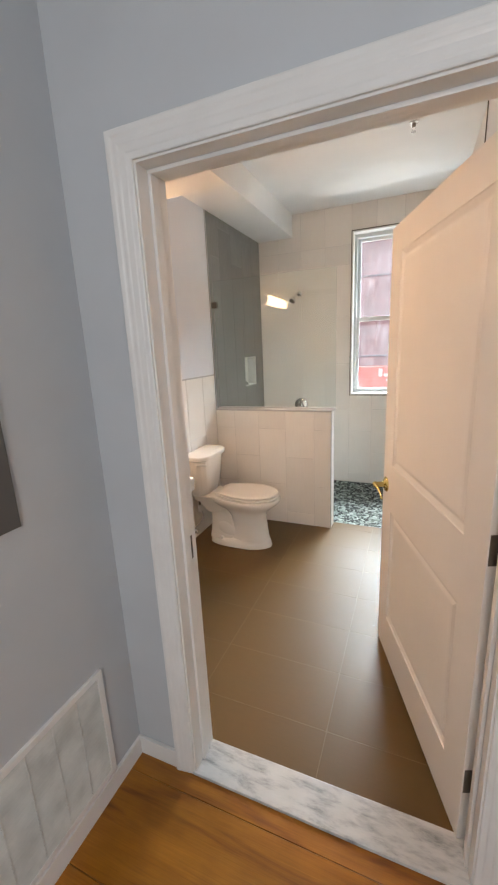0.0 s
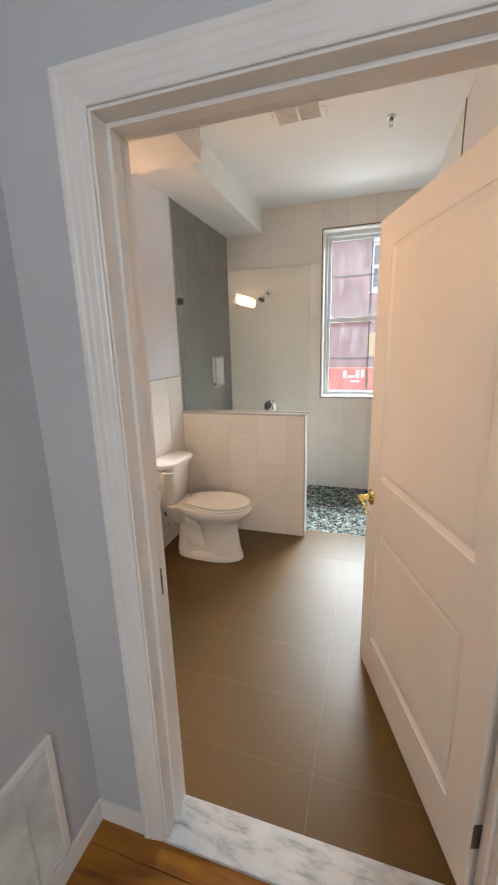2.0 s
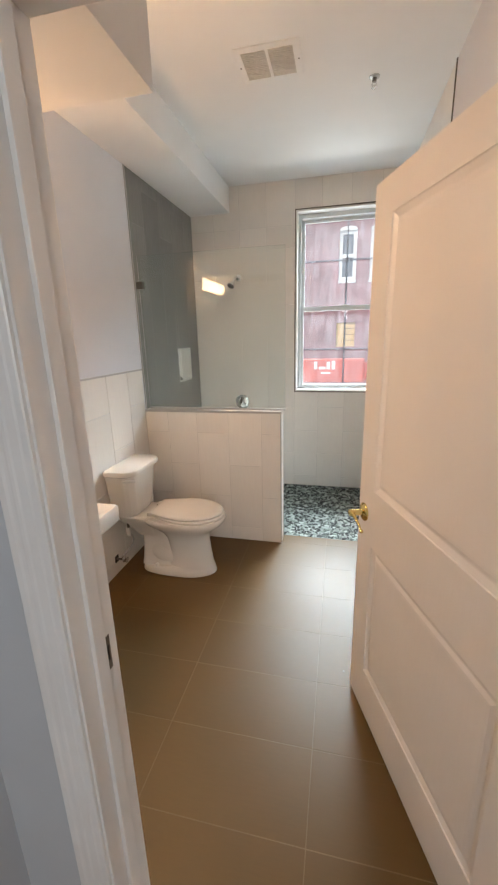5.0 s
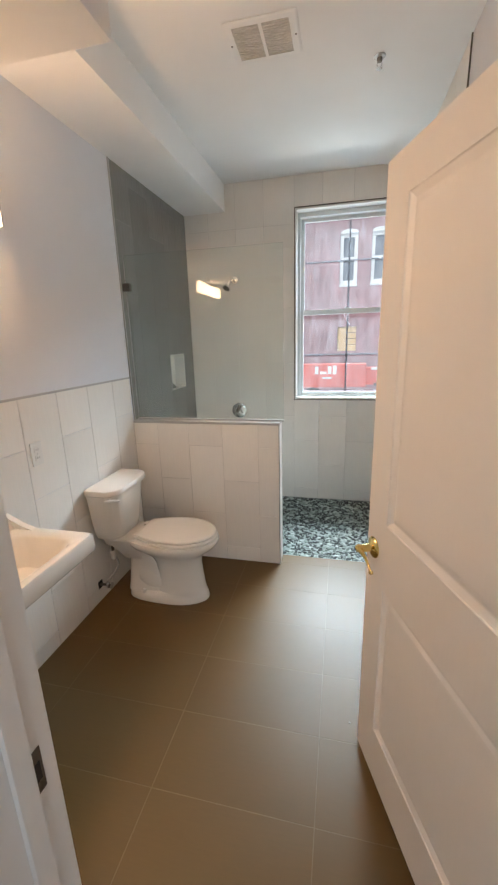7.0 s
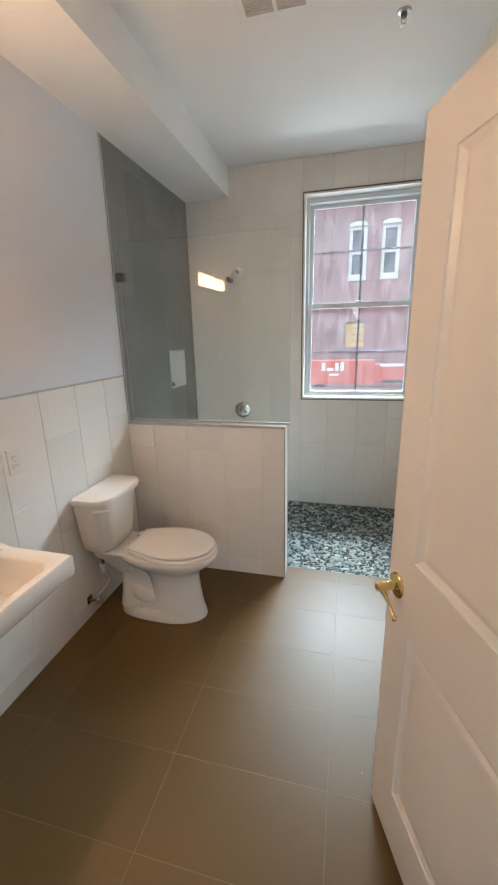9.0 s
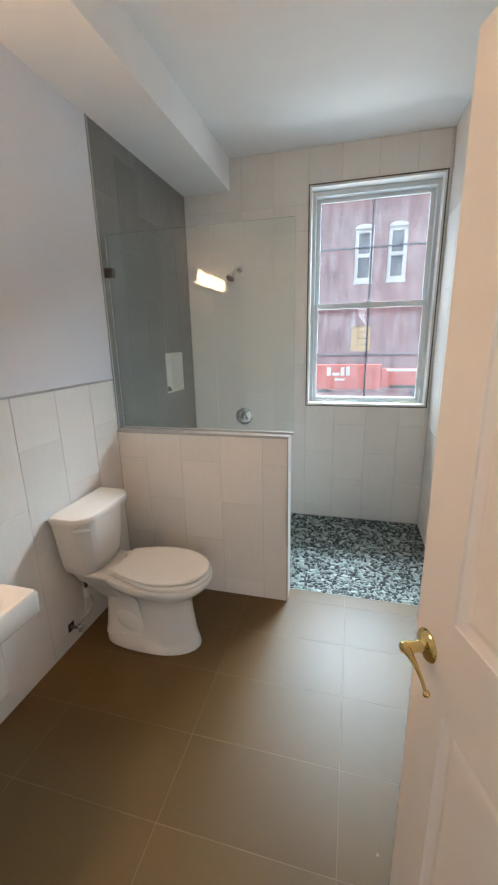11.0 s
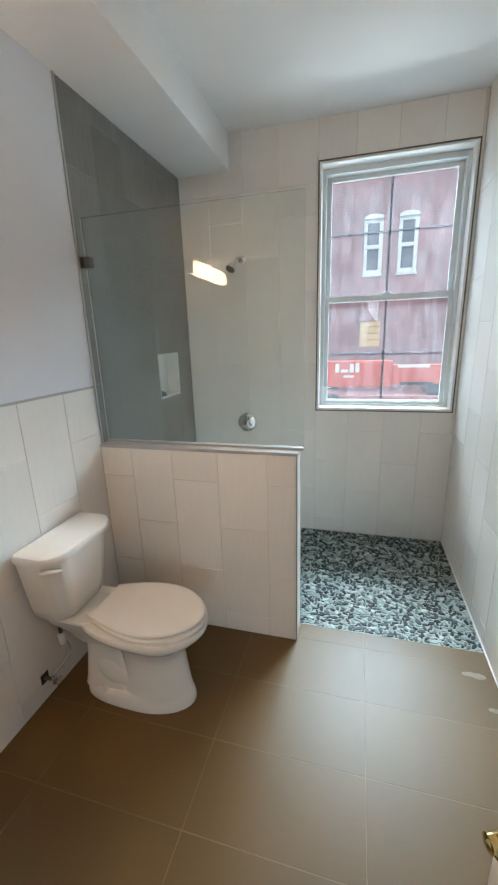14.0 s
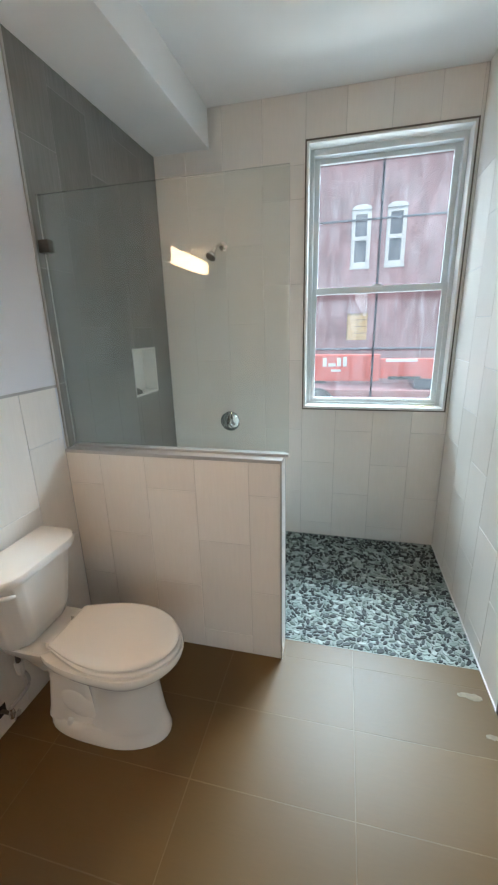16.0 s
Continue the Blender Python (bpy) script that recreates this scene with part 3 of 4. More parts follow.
# ---- the door ----
def build_door():
    """Two panel door, hinged on the bath side, standing open; built flat along +x from its hinge edge, face to -y."""
    L, H, T = 0.925, 2.045, 0.035
    d = new("door_1")
    tagged(d, "open white painted two panel door with brass lever handle", "door", kind="structure")
    stile, panels = 0.125, ((0.205, 0.785), (1.012, 1.935))

    def leaf_face(bm, y, sgn):
        xs = [0, stile, L - stile, L]
        zs = [0.0, panels[0][0], panels[0][1], panels[1][0], panels[1][1], H]
        for i in range(3):
            for k in range(5):
                x0, x1, z0, z1 = xs[i], xs[i + 1], zs[k], zs[k + 1]
                if i == 1 and k in (1, 3):
                    rings = []
                    for ins, dep in ((0, 0), (0.002, 0.004), (0.008, 0.0065), (0.020, 0.0105), (0.025, 0.0105), (0.038, 0.006), (0.048, 0.0052)):
                        rings.append([bm.verts.new((a, y + sgn * dep, c)) for a, c in ((x0 + ins, z0 + ins), (x1 - ins, z0 + ins), (x1 - ins, z1 - ins), (x0 + ins, z1 - ins))])
                    for a, b in zip(rings, rings[1:]):
                        for q in range(4):
                            bm.faces.new((a[q], a[(q + 1) % 4], b[(q + 1) % 4], b[q]))
                    bm.faces.new(rings[-1])
                else:
                    bm.faces.new([bm.verts.new((a, y, c)) for a, c in ((x0, z0), (x1, z0), (x1, z1), (x0, z1))])
    bm = bmesh.new()
    leaf_face(bm, 0, 1)
    leaf_face(bm, T, -1)
    for a, b in (((0, 0), (L, 0)), ((L, 0), (L, H)), ((L, H), (0, H)), ((0, H), (0, 0))):
        bm.faces.new([bm.verts.new(p) for p in ((a[0], 0, a[1]), (b[0], 0, b[1]), (b[0], T, b[1]), (a[0], T, a[1]))])
    bmesh.ops.remove_doubles(bm, verts=bm.verts[:], dist=0.0002)
    part("leaf", bm, M_DOOR, d)
    part("latch_plate", box(L - 0.0005, L + 0.0012, 0.006, 0.029, 0.86, 0.918, 0.0005), M_BRASS, d, "brass latch plate")
    hx, hz = L - 0.05, 0.899
    for side in (-1, 1):
        y = 0 if side < 0 else T
        h = part("handle", lathe((hx, y, hz), (0, side, 0), [(0, 0.036), (0.003, 0.0368), (0.007, 0.034), (0.011, 0.025), (0.014, 0.0165), (0.017, 0.0135), (0.05, 0.0125), (0.056, 0.0135), (0.062, 0.0125), (0.064, 0.006)], 28), M_BRASS, d, "polished brass lever handle", True)
        pts, rad = [], []
        for i in range(11):
            s = i / 10
            pts.append((hx + 0.004 - 0.086 * s, y + side * (0.056 - 0.010 * math.sin(s * math.pi * 0.7)), hz + 0.004 - 0.040 * s ** 1.15))
            rad.append(0.0085 * (1 - s) ** 2.2 + 0.0036)
        part("lever", tube(pts, rad, 10), M_BRASS, h, "", True)
        e = Vector(pts[-1])
        part("ball_tip", lathe(e + Vector((-0.004, 0, -0.008)), (0, 0, 1), [(0, 0.001), (0.001, 0.004), (0.004, 0.0068), (0.008, 0.0074), (0.012, 0.0064), (0.015, 0.003)], 14), M_BRASS, h, "", True)
        part("keyhole", lathe((hx, y + side * 0.0638, hz), (0, side, 0), [(0, 0.004), (0.0006, 0.0038)], 12), M_DARK, h)
    for z in (0.24, 1.03, 1.83):
        g = part("hinge", lathe((-0.006, T + 0.004, z - 0.045), (0, 0, 1), [(0, 0.0055), (0.09, 0.0055)], 12), M_DARK_STEEL, d, "dark metal butt hinge", True)
        part("hinge_leaf", box(-0.0012, 0.0006, 0.004, T, z - 0.045, z + 0.045), M_DARK_STEEL, g)
        part("hinge_leaf", box(-0.024, -0.003, T - 0.001, T + 0.001, z - 0.045, z + 0.045), M_DARK_STEEL, g)
    ang = math.degrees(math.atan2(0.8695, -0.315))
    d.matrix_basis = pose(0.143, 1.385, 0.014, 0, 0, ang) @ Matrix.Diagonal((1, -1, 1, 1))
    return d


build_door()


# ---- toilet ----
def egg(cx, y, back, front, half, z, n=36, blunt=0.0):
    """Egg outline: from back to front along x, round at the front, flatter at the back."""
    pts = []
    for i in range(n):
        a = 2 * math.pi * i / n
        c, s = math.cos(a), math.sin(a)
        if c >= 0:
            x = cx + (front - cx) * c
            w = half * s
        else:
            x = cx + (cx - back) * (-(abs(c) ** (1 - 0.45 * blunt)))
            w = half * math.copysign(abs(s) ** (1 - 0.55 * blunt), s)
        pts.append((x, y + w, z))
    return pts


def lid_outline(y, back, front, half, corner, z, grow=0.0, n=22):
    """Toilet lid seen from above: straight back edge with corners, sides swelling to the round front."""
    pts = [(back - grow, y - corner - grow, z)]
    mid = front - 0.235
    for i in range(1, 8):
        q = i / 8
        pts.append((back + (mid - back) * q - grow * (1 - q), y - (corner + (half - corner) * math.sin(q * math.pi / 2)) - grow, z))
    for i in range(n + 1):
        a = -math.pi / 2 + math.pi * i / n
        pts.append((mid + (front - mid + grow) * math.cos(a), y + (half + grow) * math.sin(a), z))
    pts += [(x, 2 * y - yy, zz) for x, yy, zz in reversed(pts[:8])]
    return pts


def build_toilet():
    Y = 3.026
    t = thing("toilet", (-1.4, Y, 0), "white two piece china toilet with closed lid, standing on the tiles", "toilet")
    # long low foot, round front column and overhanging rim as one china body
    rings = [egg(-1.30, Y, -1.605, -1.068, 0.122, 0.0, blunt=0.7), egg(-1.30, Y, -1.605, -1.066, 0.124, 0.010, blunt=0.7), egg(-1.30, Y, -1.598, -1.074, 0.118, 0.040, blunt=0.7),
             egg(-1.28, Y, -1.585, -1.080, 0.110, 0.056, blunt=0.7), egg(-1.24, Y, -1.43, -1.086, 0.108, 0.066, blunt=0.3), egg(-1.23, Y, -1.40, -1.092, 0.105, 0.10, blunt=0.3),
             egg(-1.23, Y, -1.40, -1.102, 0.100, 0.18, blunt=0.3), egg(-1.23, Y, -1.41, -1.108, 0.098, 0.25, blunt=0.3), egg(-1.22, Y, -1.44, -1.100, 0.108, 0.295, blunt=0.35),
             egg(-1.21, Y, -1.50, -1.062, 0.134, 0.335, blunt=0.45), egg(-1.21, Y, -1.55, -1.018, 0.163, 0.366, blunt=0.5), egg(-1.21, Y, -1.575, -0.994, 0.179, 0.393, blunt=0.5),
             egg(-1.21, Y, -1.58, -0.988, 0.183, 0.414, blunt=0.5), egg(-1.21, Y, -1.58, -0.992, 0.180, 0.426, blunt=0.5)]
    part("bowl", loft(rings), M_PORCELAIN, t, "", True)
    part("tank_shelf", loft([rounded_rect(-1.545, Y, 0.08, 0.062, 0.04, 0.265), rounded_rect(-1.57, Y, 0.10, 0.085, 0.04, 0.33), rounded_rect(-1.60, Y, 0.12, 0.118, 0.04, 0.385), rounded_rect(-1.60, Y, 0.12, 0.132, 0.04, 0.42), rounded_rect(-1.60, Y, 0.115, 0.128, 0.04, 0.430)]), M_PORCELAIN, t, "", True)
    # slimmer rear body under the tank, with the trapway bulging low on both flanks
    part("rear_body", loft([rounded_rect(cx, Y, hx, hy, r, z) for cx, hx, hy, r, z in ((-1.47, 0.13, 0.092, 0.05, 0.05), (-1.47, 0.125, 0.084, 0.05, 0.09), (-1.465, 0.125, 0.078, 0.05, 0.15), (-1.475, 0.115, 0.064, 0.045, 0.21), (-1.49, 0.105, 0.058, 0.045, 0.26), (-1.51, 0.10, 0.068, 0.045, 0.31), (-1.54, 0.11, 0.10, 0.045, 0.37))]), M_PORCELAIN, t, "", True)
    for s in (-1, 1):
        bm = bmesh.new()
        bmesh.ops.create_uvsphere(bm, u_segments=24, v_segments=14, radius=1.0, matrix=Matrix.Translation((-1.43, Y + s * 0.032, 0.125)) @ Matrix.Rotation(radians(20), 4, "Y") @ Matrix.Diagonal((0.14, 0.057, 0.085, 1)))
        part("trapway", bm, M_PORCELAIN, t, "", True)
    for s in (-1, 1):
        part("bolt_cap", lathe((-1.47, Y + s * 0.092, 0.050), (0, 0, 1), [(0, 0.015), (0.012, 0.0145), (0.022, 0.010), (0.025, 0.002)], 14), M_PLASTIC, t, "", True)
    part("seat", loft([lid_outline(Y, -1.475, -0.996, 0.176, 0.112, z, g) for z, g in ((0.427, -0.006), (0.431, 0.0), (0.441, 0.0), (0.446, -0.006))]), M_SEAT, t, "", True)
    part("lid", loft([lid_outline(Y, -1.482, -1.002, 0.172, 0.112, z, g) for z, g in ((0.4465, -0.010), (0.452, -0.004), (0.4555, 0.0), (0.463, 0.0), (0.468, -0.004), (0.4705, -0.014), (0.472, -0.045))]), M_SEAT, t, "", True)
    for s in (-1, 1):
        part("seat_hinge", box(-1.512, -1.478, Y + s * 0.075 - 0.024, Y + s * 0.075 + 0.024, 0.429, 0.458, 0.007), M_SEAT, t, "", True)
    # tank widens upward; its front corners are cut off
    def outline(x0, x1, hw, c, z):
        return [(x0, Y - hw, z), (x1 - c, Y - hw, z), (x1 - c * 0.55, Y - hw + c * 0.22, z), (x1 - c * 0.12, Y - hw + c * 0.75, z), (x1, Y - hw + c * 1.25, z),
                (x1, Y + hw - c * 1.25, z), (x1 - c * 0.12, Y + hw - c * 0.75, z), (x1 - c * 0.55, Y + hw - c * 0.22, z), (x1 - c, Y + hw, z), (x0, Y + hw, z)]
    tank = [outline(-1.72, -1.60, 0.118, 0.05, 0.424), outline(-1.726, -1.575, 0.146, 0.058, 0.434), outline(-1.73, -1.562, 0.160, 0.062, 0.48), outline(-1.73, -1.550, 0.178, 0.064, 0.6), outline(-1.73, -1.542, 0.196, 0.066, 0.735)]
    bm = loft(tank)
    bmesh.ops.bevel(bm, geom=[e for e in bm.edges], offset=0.006, segments=2, profile=0.6, affect="EDGES")
    part("tank", bm, M_PORCELAIN, t, "", True)
    Y += 0.008
    lidr = [outline(-1.728, -1.536, 0.204, 0.066, 0.733), outline(-1.728, -1.524, 0.213, 0.070, 0.739), outline(-1.728, -1.522, 0.215, 0.070, 0.762), outline(-1.726, -1.527, 0.211, 0.068, 0.771), outline(-1.728, -1.545, 0.198, 0.06, 0.776)]
    part("tank_lid", loft(lidr), M_PORCELAIN, t, "", True)
    lv = part("flush_lever", lathe((-1.588, Y - 0.183, 0.708), (0.55, -0.83, 0), [(0, 0.012), (0.012, 0.011), (0.018, 0.008)], 14), M_PLASTIC, t, "white flush lever", True)
    part("lever_arm", tube([(-1.604, Y - 0.209, 0.711), (-1.578, Y - 0.201, 0.710), (-1.553, Y - 0.178, 0.706), (-1.541, Y - 0.158, 0.701)], [0.007, 0.0095, 0.0095, 0.0075], 12), M_PLASTIC, lv, "", True)
    return t


build_toilet()


def build_supply():
    y, z = 2.872, 0.112
    s = thing("supply_valve", (XL, y, z), "chrome water stop valve with flexible hose under the toilet tank", "valve")
    # thin dark patch; the shade inside the hole is its colour
    part("wall_hole", box(XL - 0.002, XL + 0.0015, y - 0.022, y + 0.022, z - 0.025, z + 0.025, 0.001), M_DARK, s, "dark patch on the tile for the rough cut hole")
    part("pipe", lathe((XL, y, z), (1, 0.05, 0), [(0, 0.008), (0.075, 0.008)], 12), M_DARK_STEEL, s, "", True)
    part("valve_body", lathe((XL + 0.055, y, z - 0.014), (0, 0, 1), [(0, 0.012), (0.03, 0.012), (0.034, 0.009), (0.046, 0.009)], 14), M_CHROME, s, "", True)
    part("valve_handle", loft([disc((XL + 0.075 + d, y + 0.004, z), 0.02, (1, 0.05, 0), 16, 0.011) for d in (0, 0.008)]), M_CHROME, s, "", True)
    top = Vector((-1.66, 2.926, 0.30))
    foot = Vector((XL + 0.055, y, z + 0.03))
    pts = []
    for i in range(17):
        q = i / 16
        p = foot.lerp(top, q)
        pts.append((p.x + 0.035 * math.sin(q * math.pi), p.y + 0.034 * math.sin(q * math.pi), p.z))
    part("hose", tube(pts, 0.0062, 10), M_STEEL, s, "braided grey hose", True)
    part("nut", lathe(top, (0, 0, 1), [(-0.028, 0.011), (-0.018, 0.016), (0.018, 0.018), (0.032, 0.018), (0.034, 0.012)], 8), M_PLASTIC, s, "white plastic nut")
    part("shank", lathe(top, (0, 0, 1), [(0.03, 0.0095), (0.128, 0.0095)], 12), M_DARK_STEEL, s, "dark threaded shank", True)
    return s


build_supply()


# ---- wall-hung sink ----
def build_sink():
    y0, y1, x1, z = 1.665, 2.292, -1.293, 0.820
    cy, hy = (y0 + y1) / 2, (y1 - y0) / 2
    s = thing("sink", (XL, cy, 0.62), "white china wall-hung sink with rectangular bowl and raised back", "sink")
    cx, hx = (XL + x1) / 2, (x1 - XL) / 2
    bx, bhx, bhy = cx + 0.035, hx - 0.085, hy - 0.075
    rings = [rounded_rect(cx - 0.03, cy, hx - 0.09, hy - 0.13, 0.06, 0.655), rounded_rect(cx - 0.01, cy, hx - 0.045, hy - 0.07, 0.05, 0.70), rounded_rect(cx, cy, hx - 0.010, hy - 0.014, 0.012, 0.735),
             rounded_rect(cx, cy, hx - 0.002, hy - 0.003, 0.012, 0.745), rounded_rect(cx, cy, hx, hy, 0.012, 0.810), rounded_rect(cx, cy, hx - 0.006, hy - 0.006, 0.012, z),
             rounded_rect(bx, cy, bhx + 0.012, bhy + 0.012, 0.05, z - 0.001), rounded_rect(bx, cy, bhx, bhy, 0.05, z - 0.010), rounded_rect(bx, cy, bhx - 0.02, bhy - 0.02, 0.06, z - 0.06),
             rounded_rect(bx, cy, bhx - 0.045, bhy - 0.06, 0.06, z - 0.11), rounded_rect(bx, cy, 0.03, 0.03, 0.025, z - 0.125)]
    part("basin", loft(rings), M_PORCELAIN, s, "", True)
    prof = [(XL, z - 0.004), (XL, z + 0.052), (XL + 0.012, z + 0.058), (XL + 0.03, z + 0.056), (XL + 0.06, z + 0.040), (XL + 0.11, z + 0.016), (XL + 0.17, z - 0.002), (XL + 0.17, z - 0.004)]
    part("back_ledge", loft([[(x, y, q) for x, q in prof] for y in (y0 + 0.004, y0 + 0.03)]), M_PORCELAIN, s, "", True)
    part("back_ledge", loft([[(x, y, q) for x, q in prof] for y in (y1 - 0.03, y1 - 0.004)]), M_PORCELAIN, s, "", True)
    low = [(XL, z - 0.004), (XL, z + 0.052), (XL + 0.012, z + 0.058), (XL + 0.03, z + 0.056), (XL + 0.055, z + 0.03), (XL + 0.075, z - 0.003)]
    part("back_ledge", loft([[(x, y, q) for x, q in low] for y in (y0 + 0.03, y1 - 0.03)]), M_PORCELAIN, s, "", True)
    part("drain", lathe((bx, cy, z - 0.1245), (0, 0, 1), [(0, 0.024), (0.003, 0.023), (0.004, 0.012)], 18), M_CHROME, s, "chrome drain", True)
    return s


build_sink()


def build_vanity_light():
    y0, y1, z = 1.665, 2.435, 2.118
    v = thing("vanity_light", (XL, (y0 + y1) / 2, z), "lit warm bar light with long white diffuser on the wall", "wall light")
    part("back_plate", box(XL - D + 0.001, XL + 0.025, (y0 + y1) / 2 - 0.12, (y0 + y1) / 2 + 0.12, z - 0.055, z + 0.055, 0.006), M_STEEL, v)
    part("arm", box(XL + 0.02, XL + 0.06, (y0 + y1) / 2 - 0.02, (y0 + y1) / 2 + 0.02, z - 0.015, z + 0.015, 0.004), M_STEEL, v)
    bm = box(XL + 0.062, XL + 0.125, y0 + 0.004, y1 - 0.004, z - 0.048, z + 0.048, 0.012, segments=3)
    part("diffuser", bm, M_LAMP, v, "glowing warm white diffuser", True)
    # unseen, added to keep the diffuser's glow off the wall behind
    part("housing", box(XL + 0.028, XL + 0.062, y0 + 0.002, y1 - 0.002, z - 0.05, z + 0.05, 0.01), M_STEEL, v, "unseen metal shield added behind the diffuser")
    for y in (y0, y1):
        part("end_cap", box(XL + 0.03, XL + 0.126, y - 0.004, y + 0.004, z - 0.05, z + 0.05, 0.002), M_STEEL, v)
    return v


build_vanity_light()


# ---- shower fittings ----
def build_screen():
    y0, y1, x0, x1, z0, z1 = 3.540, 3.550, -1.728, -0.648, 1.062, 2.172
    g = thing("shower_screen", ((x0 + x1) / 2, 3.545, z0), "fixed clear greenish glass shower screen standing on the half wall", "shower screen")
    p = part("glass_pane", box(x0, x1, y0, y1, z0, z1, 0.001), M_SHOWER_GLASS, g, "clear greenish glass")
    p.visible_shadow = False
    for z in (1.972,):
        part("clamp", box(XL - 0.001, x0 + 0.032, y0 - 0.012, y1 + 0.012, z - 0.026, z + 0.026, 0.003), M_DARK_STEEL, g, "square dark metal clamp")
    part("bottom_channel", box(x0, x1, y0 - 0.006, y1 + 0.006, 1.060, 1.072, 0.001), M_STEEL, g, "thin metal channel")
    return g


build_screen()


def build_shower_head():
    x = -1.279
    h = thing("wall_shower", (x, YW, 2.154), "small chrome shower head on a bent arm", "shower")
    part("flange", lathe((x, YW + 0.001, 2.154), (0, -1, 0), [(0, 0.03), (0.004, 0.03), (0.012, 0.02), (0.014, 0.011)], 22), M_CHROME, h, "", True)
    part("arm", tube([(x, YW - 0.01, 2.154), (x - 0.005, YW - 0.05, 2.157), (x - 0.012, YW - 0.085, 2.150), (x - 0.02, YW - 0.11, 2.128), (x - 0.025, YW - 0.125, 2.112)], 0.0095, 12), M_CHROME, h, "", True)
    ax = Vector((-0.28, -0.55, -0.78))
    part("head", lathe((x - 0.025, YW - 0.125, 2.112), ax, [(0, 0.012), (0.012, 0.016), (0.02, 0.016), (0.034, 0.030), (0.055, 0.037), (0.06, 0.036)], 24), M_CHROME, h, "", True)
    part("spray_face", lathe(Vector((x - 0.025, YW - 0.125, 2.112)) + ax.normalized() * 0.0595, ax, [(0, 0.034), (0.003, 0.033)], 24), M_DARK_STEEL, h, "dark spray face", True)
    return h


build_shower_head()


def build_shower_valve():
    x, z = -1.276, 0.915
    v = thing("shower_valve", (x, YW, z), "round chrome shower valve with a single lever", "valve")
    part("escutcheon", lathe((x, YW + 0.001, z), (0, -1, 0), [(0, 0.078), (0.004, 0.077), (0.01, 0.066), (0.013, 0.04)], 32), M_CHROME, v, "", True)
    part("hub", lathe((x, YW - 0.01, z), (0, -1, 0), [(0, 0.03), (0.03, 0.026), (0.045, 0.02), (0.048, 0.01)], 22), M_CHROME, v, "", True)
    # dark metal: the chrome lever's dark reflections put into its colour
    part("lever", tube([(x, YW - 0.045, z - 0.006), (x + 0.004, YW - 0.056, z + 0.022), (x + 0.010, YW - 0.062, z + 0.060)], [0.016, 0.012, 0.007], 12), M_DARK_STEEL, v, "chrome lever darkened to stand for its dark reflections", True)
    for dx in (-1, 1):
        part("wing", tube([(x, YW - 0.04, z - 0.004), (x + dx * 0.022, YW - 0.045, z - 0.022), (x + dx * 0.040, YW - 0.046, z - 0.036)], [0.014, 0.011, 0.007], 12), M_CHROME, v, "", True)
    return v


build_shower_valve()


def build_niche():
    y0, y1, z0, z1 = 4.215, 4.525, 1.19, 1.495
    n = thing("shower_niche", (XL, (y0 + y1) / 2, z0), "white tiled recessed niche in the dark shower wall", "niche", kind="structure")
    back = XL - 0.095
    for b in ((back - 0.01, back, y0, y1, z0, z1), (back, XL + 0.001, y0, y0 + 0.008, z0, z1), (back, XL + 0.001, y1 - 0.008, y1, z0, z1), (back, XL + 0.001, y0 + 0.008, y1 - 0.008, z0, z0 + 0.008), (back, XL + 0.001, y0 + 0.008, y1 - 0.008, z1 - 0.008, z1)):
        part("tile", box(*b, 0.001), M_TILE, n)
    for b in ((y0 - 0.006, y0, z0 - 0.006, z1 + 0.006), (y1, y1 + 0.006, z0 - 0.006, z1 + 0.006), (y0, y1, z1, z1 + 0.006), (y0, y1, z0 - 0.006, z0)):
        part("edge_trim", box(XL - 0.004, XL + 0.003, b[0], b[1], b[2], b[3]), M_STEEL, n)
    # one dark solid for the corner object and the shade about it
    part("soap_ledge", loft([[(back + 0.002 + 0.08 * k, y, z) for y, z in ((y0 + 0.008, z0 + 0.006), (y0 + 0.008, z0 + 0.12 - 0.05 * k), (y0 + 0.03, z0 + 0.105 - 0.05 * k), (y0 + 0.10, z0 + 0.03), (y0 + 0.11, z0 + 0.006))] for k in (0, 1)]), M_PANEL_GREY, n, "dark grey wedge for the corner object and its shade")
    return n


build_niche()


# ---- small fixtures ----
def build_outlet():
    y, z = 2.535, 1.085
    o = thing("wall_outlet", (XL, y, z), "white double socket on the tiled wall", "socket")
    part("cover_plate", box(XL - 0.001, XL + 0.006, y - 0.036, y + 0.036, z - 0.058, z + 0.058, 0.003), M_PLASTIC, o)
    for dz in (-0.02, 0.02):
        r = part("receptacle", box(XL + 0.005, XL + 0.0085, y - 0.017, y + 0.017, z + dz - 0.014, z + dz + 0.014, 0.003), M_PLASTIC, o)
        for dy in (-0.006, 0.006):
            part("slot", box(XL + 0.0083, XL + 0.0088, y + dy - 0.001, y + dy + 0.001, z + dz - 0.003, z + dz + 0.006), M_DARK, r)
    part("screw", lathe((XL + 0.006, y, z), (1, 0, 0), [(0, 0.003), (0.001, 0.0025)], 10), M_STEEL, o)
    return o


build_outlet()


